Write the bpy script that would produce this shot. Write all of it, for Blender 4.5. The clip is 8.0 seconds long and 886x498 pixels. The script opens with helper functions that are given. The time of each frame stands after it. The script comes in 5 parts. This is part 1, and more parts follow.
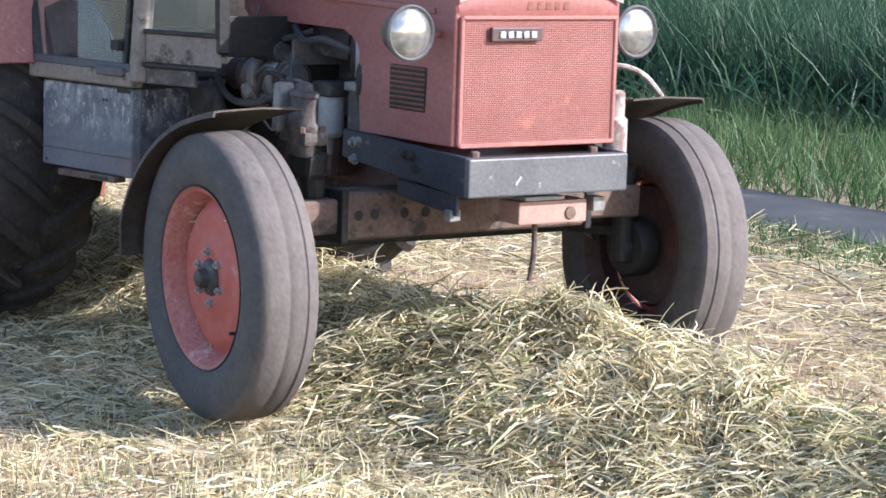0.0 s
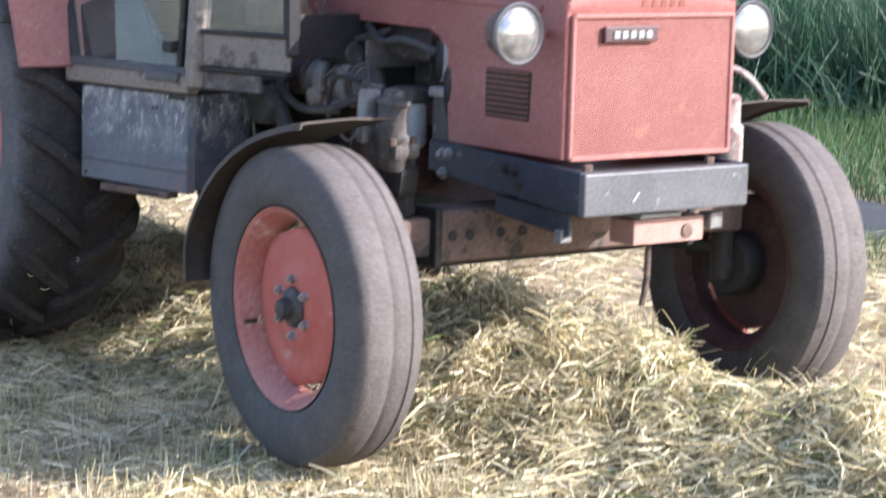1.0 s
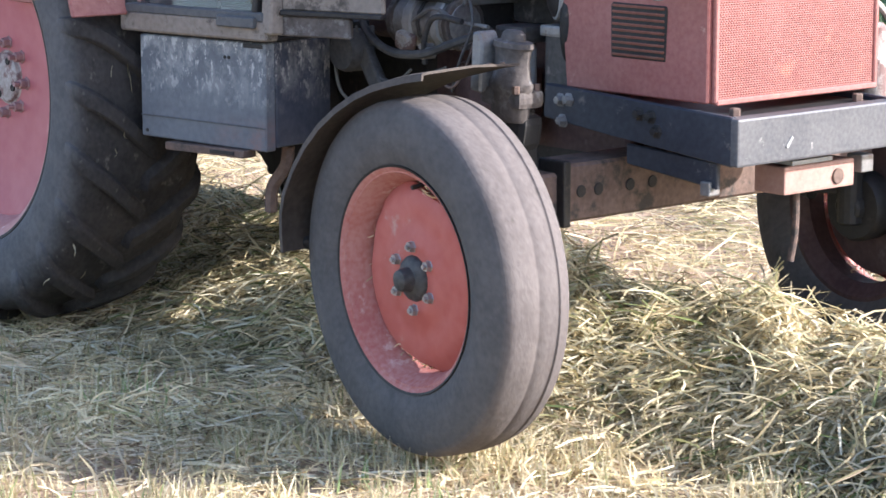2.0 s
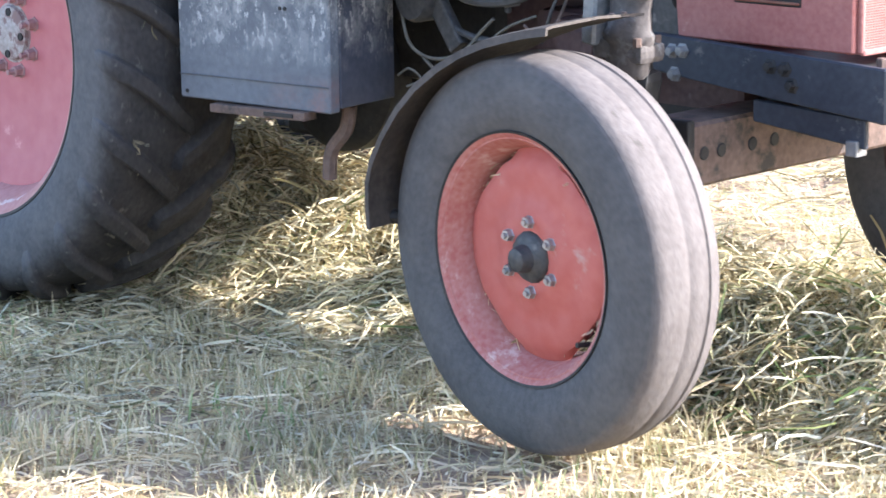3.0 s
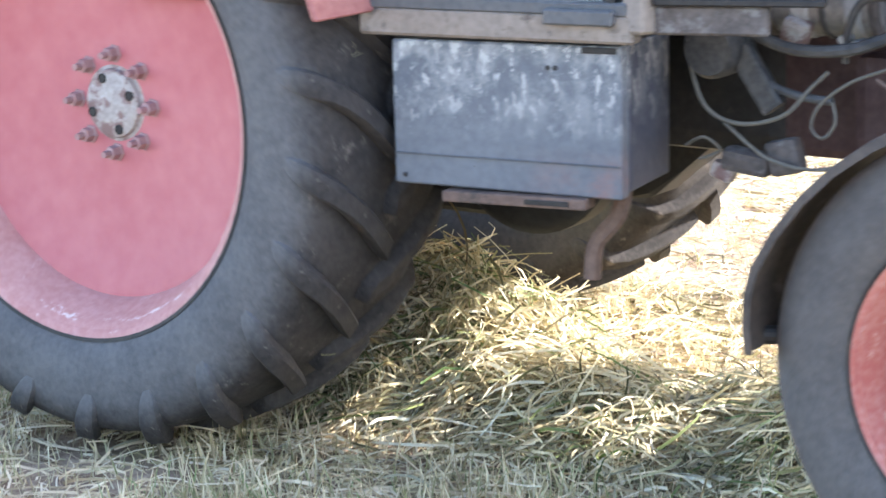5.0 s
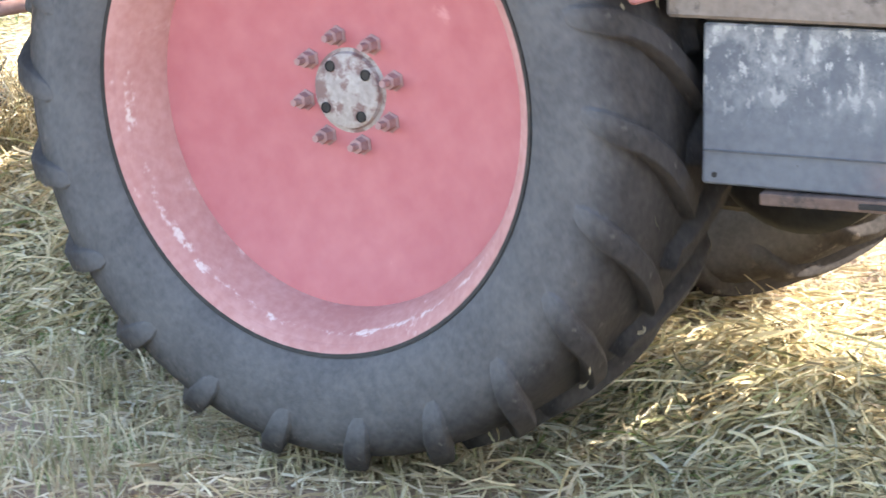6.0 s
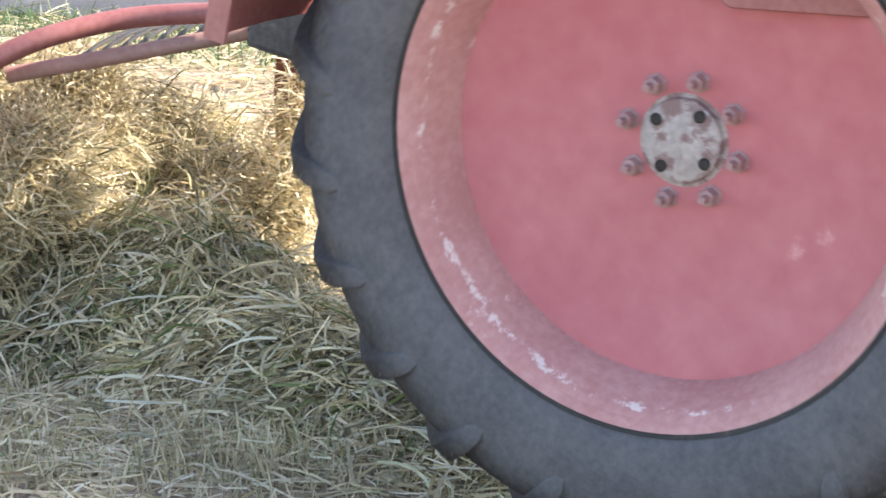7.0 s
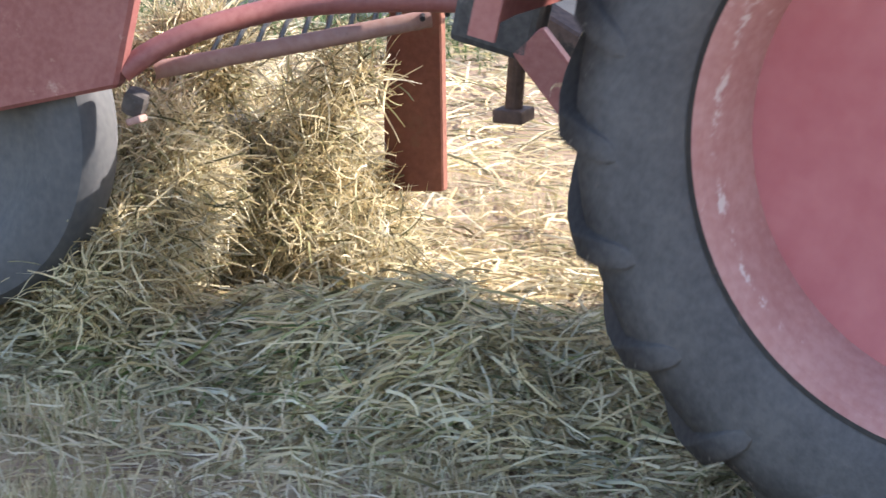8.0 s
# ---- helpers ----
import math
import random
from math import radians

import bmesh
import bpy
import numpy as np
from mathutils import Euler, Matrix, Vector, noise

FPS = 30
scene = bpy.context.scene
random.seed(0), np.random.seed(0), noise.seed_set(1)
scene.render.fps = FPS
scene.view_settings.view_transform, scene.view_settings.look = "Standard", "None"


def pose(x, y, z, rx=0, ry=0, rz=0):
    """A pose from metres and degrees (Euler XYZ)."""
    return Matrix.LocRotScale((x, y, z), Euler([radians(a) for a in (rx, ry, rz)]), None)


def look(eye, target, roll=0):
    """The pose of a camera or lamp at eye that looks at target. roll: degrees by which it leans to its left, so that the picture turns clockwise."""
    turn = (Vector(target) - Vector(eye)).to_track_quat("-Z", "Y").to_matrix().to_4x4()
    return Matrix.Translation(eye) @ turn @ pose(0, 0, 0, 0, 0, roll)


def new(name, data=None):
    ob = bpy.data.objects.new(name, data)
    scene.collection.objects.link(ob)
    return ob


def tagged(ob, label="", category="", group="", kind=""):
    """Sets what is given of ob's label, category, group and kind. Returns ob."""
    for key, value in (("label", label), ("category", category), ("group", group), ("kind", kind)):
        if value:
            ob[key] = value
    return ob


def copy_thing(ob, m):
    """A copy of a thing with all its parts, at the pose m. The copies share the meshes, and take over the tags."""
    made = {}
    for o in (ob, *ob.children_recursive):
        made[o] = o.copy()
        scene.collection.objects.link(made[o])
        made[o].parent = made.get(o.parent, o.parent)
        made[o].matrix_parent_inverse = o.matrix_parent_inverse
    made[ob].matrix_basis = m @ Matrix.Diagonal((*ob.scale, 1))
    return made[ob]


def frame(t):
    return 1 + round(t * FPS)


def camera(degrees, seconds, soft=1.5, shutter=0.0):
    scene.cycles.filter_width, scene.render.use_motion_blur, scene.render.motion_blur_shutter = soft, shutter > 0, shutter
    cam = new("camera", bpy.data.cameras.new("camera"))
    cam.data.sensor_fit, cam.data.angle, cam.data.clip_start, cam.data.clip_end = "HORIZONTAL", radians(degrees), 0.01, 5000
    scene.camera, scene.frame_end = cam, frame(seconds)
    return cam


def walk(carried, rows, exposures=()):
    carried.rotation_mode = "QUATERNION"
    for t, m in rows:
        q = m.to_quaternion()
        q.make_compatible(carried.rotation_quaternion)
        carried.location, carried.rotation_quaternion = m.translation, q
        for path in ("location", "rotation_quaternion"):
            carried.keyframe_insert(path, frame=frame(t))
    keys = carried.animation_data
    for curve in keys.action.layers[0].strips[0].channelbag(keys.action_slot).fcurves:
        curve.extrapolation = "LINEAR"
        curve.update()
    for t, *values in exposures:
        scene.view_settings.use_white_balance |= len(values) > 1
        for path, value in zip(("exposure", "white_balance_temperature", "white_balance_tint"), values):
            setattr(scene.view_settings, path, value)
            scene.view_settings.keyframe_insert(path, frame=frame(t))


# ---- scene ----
# ---- camera ----
EYE = (0.0, -4.555, 1.566)
AIM = [  # seconds, turn to the left, tilt, roll
    (0.0, 53.86, -8.04, 1.84), (0.2, 53.58, -7.95, 1.75), (0.5, 52.23, -7.31, 1.62),
    (0.8, 51.69, -7.66, 1.63), (1.0, 51.61, -8.44, 1.63), (1.2, 51.95, -10.48, 1.31),
    (1.4, 52.00, -11.58, 0.99), (1.5, 51.55, -11.39, 0.83), (1.7, 50.46, -10.40, 0.64),
    (2.8, 46.60, -11.91, -0.93), (3.0, 45.78, -12.22, -0.76), (3.2, 45.07, -12.07, -0.98),
    (3.5, 43.64, -12.22, -1.30), (4.0, 40.59, -12.09, -1.30), (4.2, 39.12, -12.04, -1.14),
    (4.5, 36.67, -12.13, -0.90), (4.8, 35.96, -12.46, -1.22), (5.0, 35.78, -12.59, -1.43),
    (5.2, 35.90, -13.19, -1.65), (6.3, 31.25, -13.90, -0.42), (6.5, 30.68, -13.93, -0.31),
    (6.8, 29.63, -13.78, -0.38), (7.0, 29.36, -13.74, -0.43), (7.3, 27.79, -13.89, -0.37),
    (7.5, 26.91, -14.32, -0.33), (8.0, 24.27, -14.72, 0.09)]
cam = camera(20.53, 8.0, soft=1.5, shutter=0.3)
walk(cam, [(t, pose(*EYE, 90 + tilt, 0, turn) @ pose(0, 0, 0, 0, 0, roll)) for t, turn, tilt, roll in AIM],
     exposures=[(0, 1.30, 5900, 14), (1.0, 1.54, 6000, 15), (1.7, 1.62, 6150, 16), (2.8, 2.12, 5900, 14), (3.5, 2.62, 5950, 13), (4.5, 2.76, 6100, 13), (5.0, 2.72, 6200, 13), (6.3, 2.70, 6800, 14), (7.2, 2.08, 6800, 16), (8.0, 1.76, 6500, 16)])

# distance of the rear axle along the field, second by second
TRAVEL_T = [0.0, 0.5, 1.0, 1.5, 1.7, 2.8, 3.0, 3.5, 4.0, 4.5, 5.0, 5.2, 6.3, 6.5, 7.0, 7.5, 8.0]
TRAVEL_X = [-8.271, -7.811, -7.347, -6.907, -6.739, -5.773, -5.587, -5.091, -4.58, -4.065, -3.6, -3.401, -2.354, -2.157, -1.665, -1.182, -0.73]


def travel(t):
    return float(np.interp(t, TRAVEL_T, TRAVEL_X))


# ---- light ----
SUN = Vector((1.42, 1.04, 1.0)).normalized()
world = bpy.data.worlds.new("world")
scene.world = world
world.use_nodes = True
wn = world.node_tree.nodes
sky = wn.new("ShaderNodeTexSky")
sky.sky_type, sky.sun_disc = "NISHITA", False
sky.sun_elevation, sky.sun_rotation = math.asin(SUN.z), math.atan2(SUN.x, SUN.y)
sky.air_density, sky.dust_density = 1.0, 1.2
wn["Background"].inputs[1].default_value = 0.15
world.node_tree.links.new(sky.outputs[0], wn["Background"].inputs[0])
sun_data = bpy.data.lights.new("sun", "SUN")
sun_data.energy, sun_data.angle, sun_data.color = 3.9, radians(0.6), (1.0, 0.95, 0.87)
sun = new("sun", sun_data)
sun.matrix_basis = look(SUN * 60, (0, 0, 0))

# ---- materials ----


def material(name, base, second, rough=0.7, metal=0.0, scale=6.0, fine=60.0, bump=0.15, wear=None, wear_at=0.62, wear_scale=9.0, spec=0.4, stretch=(1, 1, 1)):
    """Two colours mixed at two scales, with relief, and a third that shows in worn patches."""
    m = bpy.data.materials.new(name)
    m.use_nodes = True
    nt = m.node_tree
    n, l = nt.nodes, nt.links
    b = n["Principled BSDF"]
    b.inputs["Roughness"].default_value, b.inputs["Metallic"].default_value = rough, metal
    b.inputs["Specular IOR Level"].default_value = spec
    tc = n.new("ShaderNodeTexCoord")
    a, f = n.new("ShaderNodeTexNoise"), n.new("ShaderNodeTexNoise")
    a.inputs["Scale"].default_value, a.inputs["Detail"].default_value = scale, 5
    f.inputs["Scale"].default_value, f.inputs["Detail"].default_value = fine, 3
    for x in (a, f):
        l.new(tc.outputs["Object"], x.inputs["Vector"])
    add = n.new("ShaderNodeMath")
    add.operation = "ADD"
    l.new(a.outputs["Fac"], add.inputs[0])
    l.new(f.outputs["Fac"], add.inputs[1])
    ramp = n.new("ShaderNodeMapRange")
    ramp.inputs["From Min"].default_value, ramp.inputs["From Max"].default_value = 0.75, 1.25
    l.new(add.outputs[0], ramp.inputs["Value"])
    mix = n.new("ShaderNodeMix")
    mix.data_type = "RGBA"
    mix.inputs[6].default_value, mix.inputs[7].default_value = (*base, 1), (*second, 1)
    l.new(ramp.outputs[0], mix.inputs[0])
    out = mix.outputs[2]
    if wear:
        w = n.new("ShaderNodeTexNoise")
        w.inputs["Scale"].default_value, w.inputs["Detail"].default_value, w.inputs["Roughness"].default_value = wear_scale, 8, 0.7
        mp = n.new("ShaderNodeMapping")
        mp.inputs["Scale"].default_value = stretch
        l.new(tc.outputs["Object"], mp.inputs["Vector"])
        l.new(mp.outputs[0], w.inputs["Vector"])
        wr = n.new("ShaderNodeMapRange")
        wr.inputs["From Min"].default_value, wr.inputs["From Max"].default_value = wear_at - 0.04, wear_at + 0.05
        l.new(w.outputs["Fac"], wr.inputs["Value"])
        mix2 = n.new("ShaderNodeMix")
        mix2.data_type = "RGBA"
        mix2.inputs[7].default_value = (*wear, 1)
        l.new(wr.outputs[0], mix2.inputs[0])
        l.new(out, mix2.inputs[6])
        out = mix2.outputs[2]
    l.new(out, b.inputs["Base Color"])
    bm_ = n.new("ShaderNodeBump")
    bm_.inputs["Strength"].default_value, bm_.inputs["Distance"].default_value = bump, 0.004
    l.new(add.outputs[0], bm_.inputs["Height"])
    l.new(bm_.outputs[0], b.inputs["Normal"])
    return m


def strand_material(name, colours, rough=0.6, thin=0.38):
    """Dry or green blades: each one takes its own colour from the row, and lets some light through."""
    m = bpy.data.materials.new(name)
    m.use_nodes = True
    nt = m.node_tree
    n, l = nt.nodes, nt.links
    b = n["Principled BSDF"]
    b.inputs["Roughness"].default_value, b.inputs["Specular IOR Level"].default_value = rough, 0.35
    geo = n.new("ShaderNodeNewGeometry")
    ramp = n.new("ShaderNodeValToRGB")
    e = ramp.color_ramp.elements
    while len(e) < len(colours):
        e.new(0.5)
    for i, c in enumerate(colours):
        e[i].position, e[i].color = i / (len(colours) - 1), (*c, 1)
    l.new(geo.outputs["Random Per Island"], ramp.inputs[0])
    tc, ns = n.new("ShaderNodeTexCoord"), n.new("ShaderNodeTexNoise")
    ns.inputs["Scale"].default_value, ns.inputs["Detail"].default_value = 2.2, 3
    l.new(tc.outputs["Object"], ns.inputs["Vector"])
    rng = n.new("ShaderNodeMapRange")
    rng.inputs["From Min"].default_value, rng.inputs["From Max"].default_value = 0.3, 0.7
    rng.inputs["To Min"].default_value, rng.inputs["To Max"].default_value = 0.7, 1.15
    l.new(ns.outputs["Fac"], rng.inputs["Value"])
    hsv = n.new("ShaderNodeHueSaturation")
    l.new(rng.outputs[0], hsv.inputs["Value"])
    l.new(ramp.outputs[0], hsv.inputs["Color"])
    l.new(hsv.outputs[0], b.inputs["Base Color"])
    tr, mx = n.new("ShaderNodeBsdfTranslucent"), n.new("ShaderNodeMixShader")
    l.new(hsv.outputs[0], tr.inputs["Color"])
    mx.inputs[0].default_value = thin
    l.new(b.outputs[0], mx.inputs[1])
    l.new(tr.outputs[0], mx.inputs[2])
    l.new(mx.outputs[0], n["Material Output"].inputs["Surface"])
    return m


def glass_material():
    m = bpy.data.materials.new("window glass")
    m.use_nodes = True
    n, l = m.node_tree.nodes, m.node_tree.links
    g, t, mx = n.new("ShaderNodeBsdfGlossy"), n.new("ShaderNodeBsdfTransparent"), n.new("ShaderNodeMixShader")
    g.inputs["Roughness"].default_value = 0.04
    t.inputs["Color"].default_value = (0.50, 0.53, 0.55, 1)
    mx.inputs[0].default_value = 0.06
    l.new(t.outputs[0], mx.inputs[1])
    l.new(g.outputs[0], mx.inputs[2])
    # a film of dust, thicker in patches
    d, mx2 = n.new("ShaderNodeBsdfDiffuse"), n.new("ShaderNodeMixShader")
    d.inputs["Color"].default_value = (0.34, 0.33, 0.33, 1)
    ns, rg = n.new("ShaderNodeTexNoise"), n.new("ShaderNodeMapRange")
    ns.inputs["Scale"].default_value, ns.inputs["Detail"].default_value = 3.0, 4
    rg.inputs["From Min"].default_value, rg.inputs["From Max"].default_value = 0.35, 0.7
    rg.inputs["To Min"].default_value, rg.inputs["To Max"].default_value = 0.05, 0.17
    l.new(ns.outputs["Fac"], rg.inputs["Value"])
    l.new(rg.outputs[0], mx2.inputs[0])
    l.new(mx.outputs[0], mx2.inputs[1])
    l.new(d.outputs[0], mx2.inputs[2])
    l.new(mx2.outputs[0], n["Material Output"].inputs["Surface"])
    return m


def tyre_material(name, side, side2, tread, tread2, crust, at, blur):
    """Rubber whose dusty sidewall passes raggedly into the tread colour at a radius about the axle."""
    m = bpy.data.materials.new(name)
    m.use_nodes = True
    n, l = m.node_tree.nodes, m.node_tree.links
    b = n["Principled BSDF"]
    b.inputs["Roughness"].default_value, b.inputs["Specular IOR Level"].default_value = 0.85, 0.25
    tc, sep = n.new("ShaderNodeTexCoord"), n.new("ShaderNodeSeparateXYZ")
    l.new(tc.outputs["Object"], sep.inputs[0])

    def noise(scale, detail, roughness=0.5):
        x = n.new("ShaderNodeTexNoise")
        x.inputs["Scale"].default_value, x.inputs["Detail"].default_value, x.inputs["Roughness"].default_value = scale, detail, roughness
        l.new(tc.outputs["Object"], x.inputs["Vector"])
        return x.outputs["Fac"]

    def calc(op, a, c):
        x = n.new("ShaderNodeMath")
        x.operation = op
        for k, v in enumerate((a, c)):
            if isinstance(v, (int, float)):
                x.inputs[k].default_value = v
            else:
                l.new(v, x.inputs[k])
        return x.outputs[0]

    def span(v, lo, hi):
        x = n.new("ShaderNodeMapRange")
        x.inputs["From Min"].default_value, x.inputs["From Max"].default_value = lo, hi
        l.new(v, x.inputs["Value"])
        return x.outputs[0]

    def blend(f, a, c):
        x = n.new("ShaderNodeMix")
        x.data_type = "RGBA"
        l.new(f, x.inputs[0])
        for k, v in ((6, a), (7, c)):
            if isinstance(v, tuple):
                x.inputs[k].default_value = (*v, 1)
            else:
                l.new(v, x.inputs[k])
        return x.outputs[2]

    radius = calc("SQRT", calc("ADD", calc("MULTIPLY", sep.outputs[0], sep.outputs[0]), calc("MULTIPLY", sep.outputs[2], sep.outputs[2])), 0.0)
    coarse, fine = noise(9, 5, 0.6), noise(70, 4, 0.6)
    grain = span(calc("ADD", coarse, fine), 0.75, 1.25)
    edge = calc("ADD", radius, calc("MULTIPLY", calc("SUBTRACT", noise(26, 5, 0.7), 0.5), blur * 1.6))
    col = blend(span(edge, at - blur, at + blur), blend(grain, side, side2), blend(grain, tread, tread2))
    patch = calc("MULTIPLY", span(noise(17, 8, 0.75), 0.60, 0.68), span(radius, at - blur, at + blur))
    col = blend(patch, col, crust)
    l.new(col, b.inputs["Base Color"])
    bump = n.new("ShaderNodeBump")
    bump.inputs["Strength"].default_value, bump.inputs["Distance"].default_value = 0.3, 0.004
    l.new(calc("ADD", grain, calc("MULTIPLY", patch, 1.5)), bump.inputs["Height"])
    l.new(bump.outputs[0], b.inputs["Normal"])
    return m


def flaked_material(name, base, second, flake, rust):
    """Old paint, flaked off in upright streaks on the upper two thirds, rusty towards one lower corner."""
    m = material(name, base, second, 0.6, 0, 4, 50, 0.12)
    n, l = m.node_tree.nodes, m.node_tree.links
    b = n["Principled BSDF"]
    paint = b.inputs["Base Color"].links[0].from_socket
    tc, sep = n.new("ShaderNodeTexCoord"), n.new("ShaderNodeSeparateXYZ")
    l.new(tc.outputs["Object"], sep.inputs[0])

    def patch(scale, stretch, lo, hi):
        mp, x, r = n.new("ShaderNodeMapping"), n.new("ShaderNodeTexNoise"), n.new("ShaderNodeMapRange")
        mp.inputs["Scale"].default_value = stretch
        x.inputs["Scale"].default_value, x.inputs["Detail"].default_value, x.inputs["Roughness"].default_value = scale, 9, 0.72
        l.new(tc.outputs["Object"], mp.inputs["Vector"])
        l.new(mp.outputs[0], x.inputs["Vector"])
        r.inputs["From Min"].default_value, r.inputs["From Max"].default_value = lo, hi
        l.new(x.outputs["Fac"], r.inputs["Value"])
        return r.outputs[0]

    def ramp(v, lo, hi):
        r = n.new("ShaderNodeMapRange")
        r.inputs["From Min"].default_value, r.inputs["From Max"].default_value = lo, hi
        l.new(v, r.inputs["Value"])
        return r.outputs[0]

    def product(*vs):
        out = vs[0]
        for v in vs[1:]:
            x = n.new("ShaderNodeMath")
            x.operation = "MULTIPLY"
            l.new(out, x.inputs[0])
            l.new(v, x.inputs[1])
            out = x.outputs[0]
        return out

    def over(f, col, c):
        x = n.new("ShaderNodeMix")
        x.data_type = "RGBA"
        l.new(f, x.inputs[0])
        l.new(col, x.inputs[6])
        x.inputs[7].default_value = (*c, 1)
        return x.outputs[2]

    high = ramp(sep.outputs[2], -0.055, 0.075)
    col = over(product(patch(20, (1, 1, 0.75), 0.45, 0.60), high), paint, tuple(0.55 * a + 0.45 * c for a, c in zip(flake, base)))
    col = over(product(patch(44, (1, 1, 0.55), 0.545, 0.59), high), col, flake)
    col = over(patch(46, (1, 1, 0.8), 0.66, 0.70), col, (0.035, 0.036, 0.042))
    col = over(product(patch(9, (1, 1, 1), 0.40, 0.62), ramp(sep.outputs[0], 0.0, 0.20), ramp(sep.outputs[2], -0.05, -0.13)), col, rust)
    l.new(col, b.inputs["Base Color"])
    return m


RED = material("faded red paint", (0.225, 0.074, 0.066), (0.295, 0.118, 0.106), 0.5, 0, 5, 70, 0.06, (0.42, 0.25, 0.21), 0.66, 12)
# Lid paint: bleaching plus the sunlit top's lightness put into the colour
RED_LID = material("bleached red paint lightened as sunlit", (0.40, 0.17, 0.155), (0.48, 0.235, 0.215), 0.55, 0, 3, 60, 0.06, (0.30, 0.085, 0.07), 0.62, 5)
RED_GRILLE = material("faded red mesh paint", (0.265, 0.104, 0.090), (0.335, 0.150, 0.132), 0.65, 0, 4, 90, 0.1, (0.42, 0.17, 0.13), 0.62, 7)
RED_RIM = material("red wheel paint", (0.36, 0.080, 0.062), (0.40, 0.110, 0.090), 0.6, 0, 7, 30, 0.02, (0.40, 0.23, 0.20), 0.64, 9)
RIM_DUST = material("red wheel paint under pale dust", (0.34, 0.105, 0.088), (0.42, 0.205, 0.18), 0.75, 0, 5, 80, 0.08, (0.52, 0.36, 0.32), 0.62, 14)
PINK_RIM = material("dusty red wheel paint", (0.375, 0.104, 0.116), (0.425, 0.142, 0.150), 0.55, 0, 3, 20, 0.02, (0.60, 0.30, 0.29), 0.70, 5)
PINK_DUST = material("scuffed pale red wheel paint", (0.38, 0.175, 0.16), (0.46, 0.25, 0.23), 0.7, 0, 6, 60, 0.12, (0.56, 0.40, 0.37), 0.66, 20)


def chipped_ring(m, r0, r1, colour):
    """Bare chips along a crease of the rim, between two radii about the axle."""
    n, l = m.node_tree.nodes, m.node_tree.links
    b = n["Principled BSDF"]
    under = b.inputs["Base Color"].links[0].from_socket
    tc, sep = n.new("ShaderNodeTexCoord"), n.new("ShaderNodeVectorMath")
    sep.operation = "MULTIPLY"
    sep.inputs[1].default_value = (1, 0, 1)
    ln, ns, ns2 = n.new("ShaderNodeVectorMath"), n.new("ShaderNodeTexNoise"), n.new("ShaderNodeTexNoise")
    ln.operation = "LENGTH"
    l.new(tc.outputs["Object"], sep.inputs[0])
    l.new(sep.outputs[0], ln.inputs[0])
    ns.inputs["Scale"].default_value, ns.inputs["Detail"].default_value, ns.inputs["Roughness"].default_value = 30, 7, 0.75
    ns2.inputs["Scale"].default_value, ns2.inputs["Detail"].default_value = 4, 2
    for x in (ns, ns2):
        l.new(tc.outputs["Object"], x.inputs["Vector"])
    near = n.new("ShaderNodeMapRange")
    near.interpolation_type = "SMOOTHSTEP"
    near.inputs["From Min"].default_value, near.inputs["From Max"].default_value = r0, (r0 + r1) / 2
    far = n.new("ShaderNodeMapRange")
    far.interpolation_type = "SMOOTHSTEP"
    far.inputs["From Min"].default_value, far.inputs["From Max"].default_value = r1, (r0 + r1) / 2
    for x in (near, far):
        l.new(ln.outputs["Value"], x.inputs["Value"])
    total = near.outputs[0]
    for other in (far.outputs[0], ns2.outputs["Fac"], ns.outputs["Fac"]):
        mu = n.new("ShaderNodeMath")
        mu.operation = "MULTIPLY"
        l.new(total, mu.inputs[0])
        l.new(other, mu.inputs[1])
        total = mu.outputs[0]
    cut = n.new("ShaderNodeMapRange")
    cut.inputs["From Min"].default_value, cut.inputs["From Max"].default_value = 0.262, 0.31
    l.new(total, cut.inputs["Value"])
    mix = n.new("ShaderNodeMix")
    mix.data_type = "RGBA"
    mix.inputs[7].default_value = (*colour, 1)
    l.new(cut.outputs[0], mix.inputs[0])
    l.new(under, mix.inputs[6])
    l.new(mix.outputs[2], b.inputs["Base Color"])


chipped_ring(PINK_DUST, 0.430, 0.474, (0.60, 0.49, 0.46))
BLACK = material("blackened steel", (0.014, 0.0135, 0.014), (0.03, 0.028, 0.027), 0.6, 0.2, 8, 60, 0.2, (0.075, 0.058, 0.05), 0.64, 12)
ENGINE = material("oily grey cast iron", (0.035, 0.035, 0.037), (0.075, 0.072, 0.07), 0.6, 0.3, 9, 70, 0.35, (0.17, 0.155, 0.145), 0.62, 14)
ALU = material("dull aluminium casting", (0.15, 0.15, 0.155), (0.25, 0.245, 0.24), 0.5, 0.4, 12, 80, 0.25, (0.16, 0.14, 0.13), 0.6, 20)
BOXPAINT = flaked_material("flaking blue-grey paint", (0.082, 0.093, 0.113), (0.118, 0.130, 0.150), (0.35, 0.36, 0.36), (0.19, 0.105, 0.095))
# End panel: the box paint darkened, its shade put into the colour
BOXSIDE = flaked_material("flaking blue-grey paint darkened for shade", (0.030, 0.036, 0.055), (0.056, 0.062, 0.082), (0.33, 0.31, 0.29), (0.12, 0.08, 0.07))
BIG_TYRE = tyre_material("rear tyre rubber", (0.072, 0.072, 0.076), (0.112, 0.110, 0.112), (0.022, 0.020, 0.020), (0.052, 0.046, 0.043), (0.150, 0.130, 0.115), 0.648, 0.034)
SMALL_TYRE = tyre_material("front tyre rubber", (0.064, 0.062, 0.063), (0.098, 0.093, 0.092), (0.098, 0.084, 0.080), (0.140, 0.122, 0.116), (0.075, 0.065, 0.06), 0.413, 0.008)
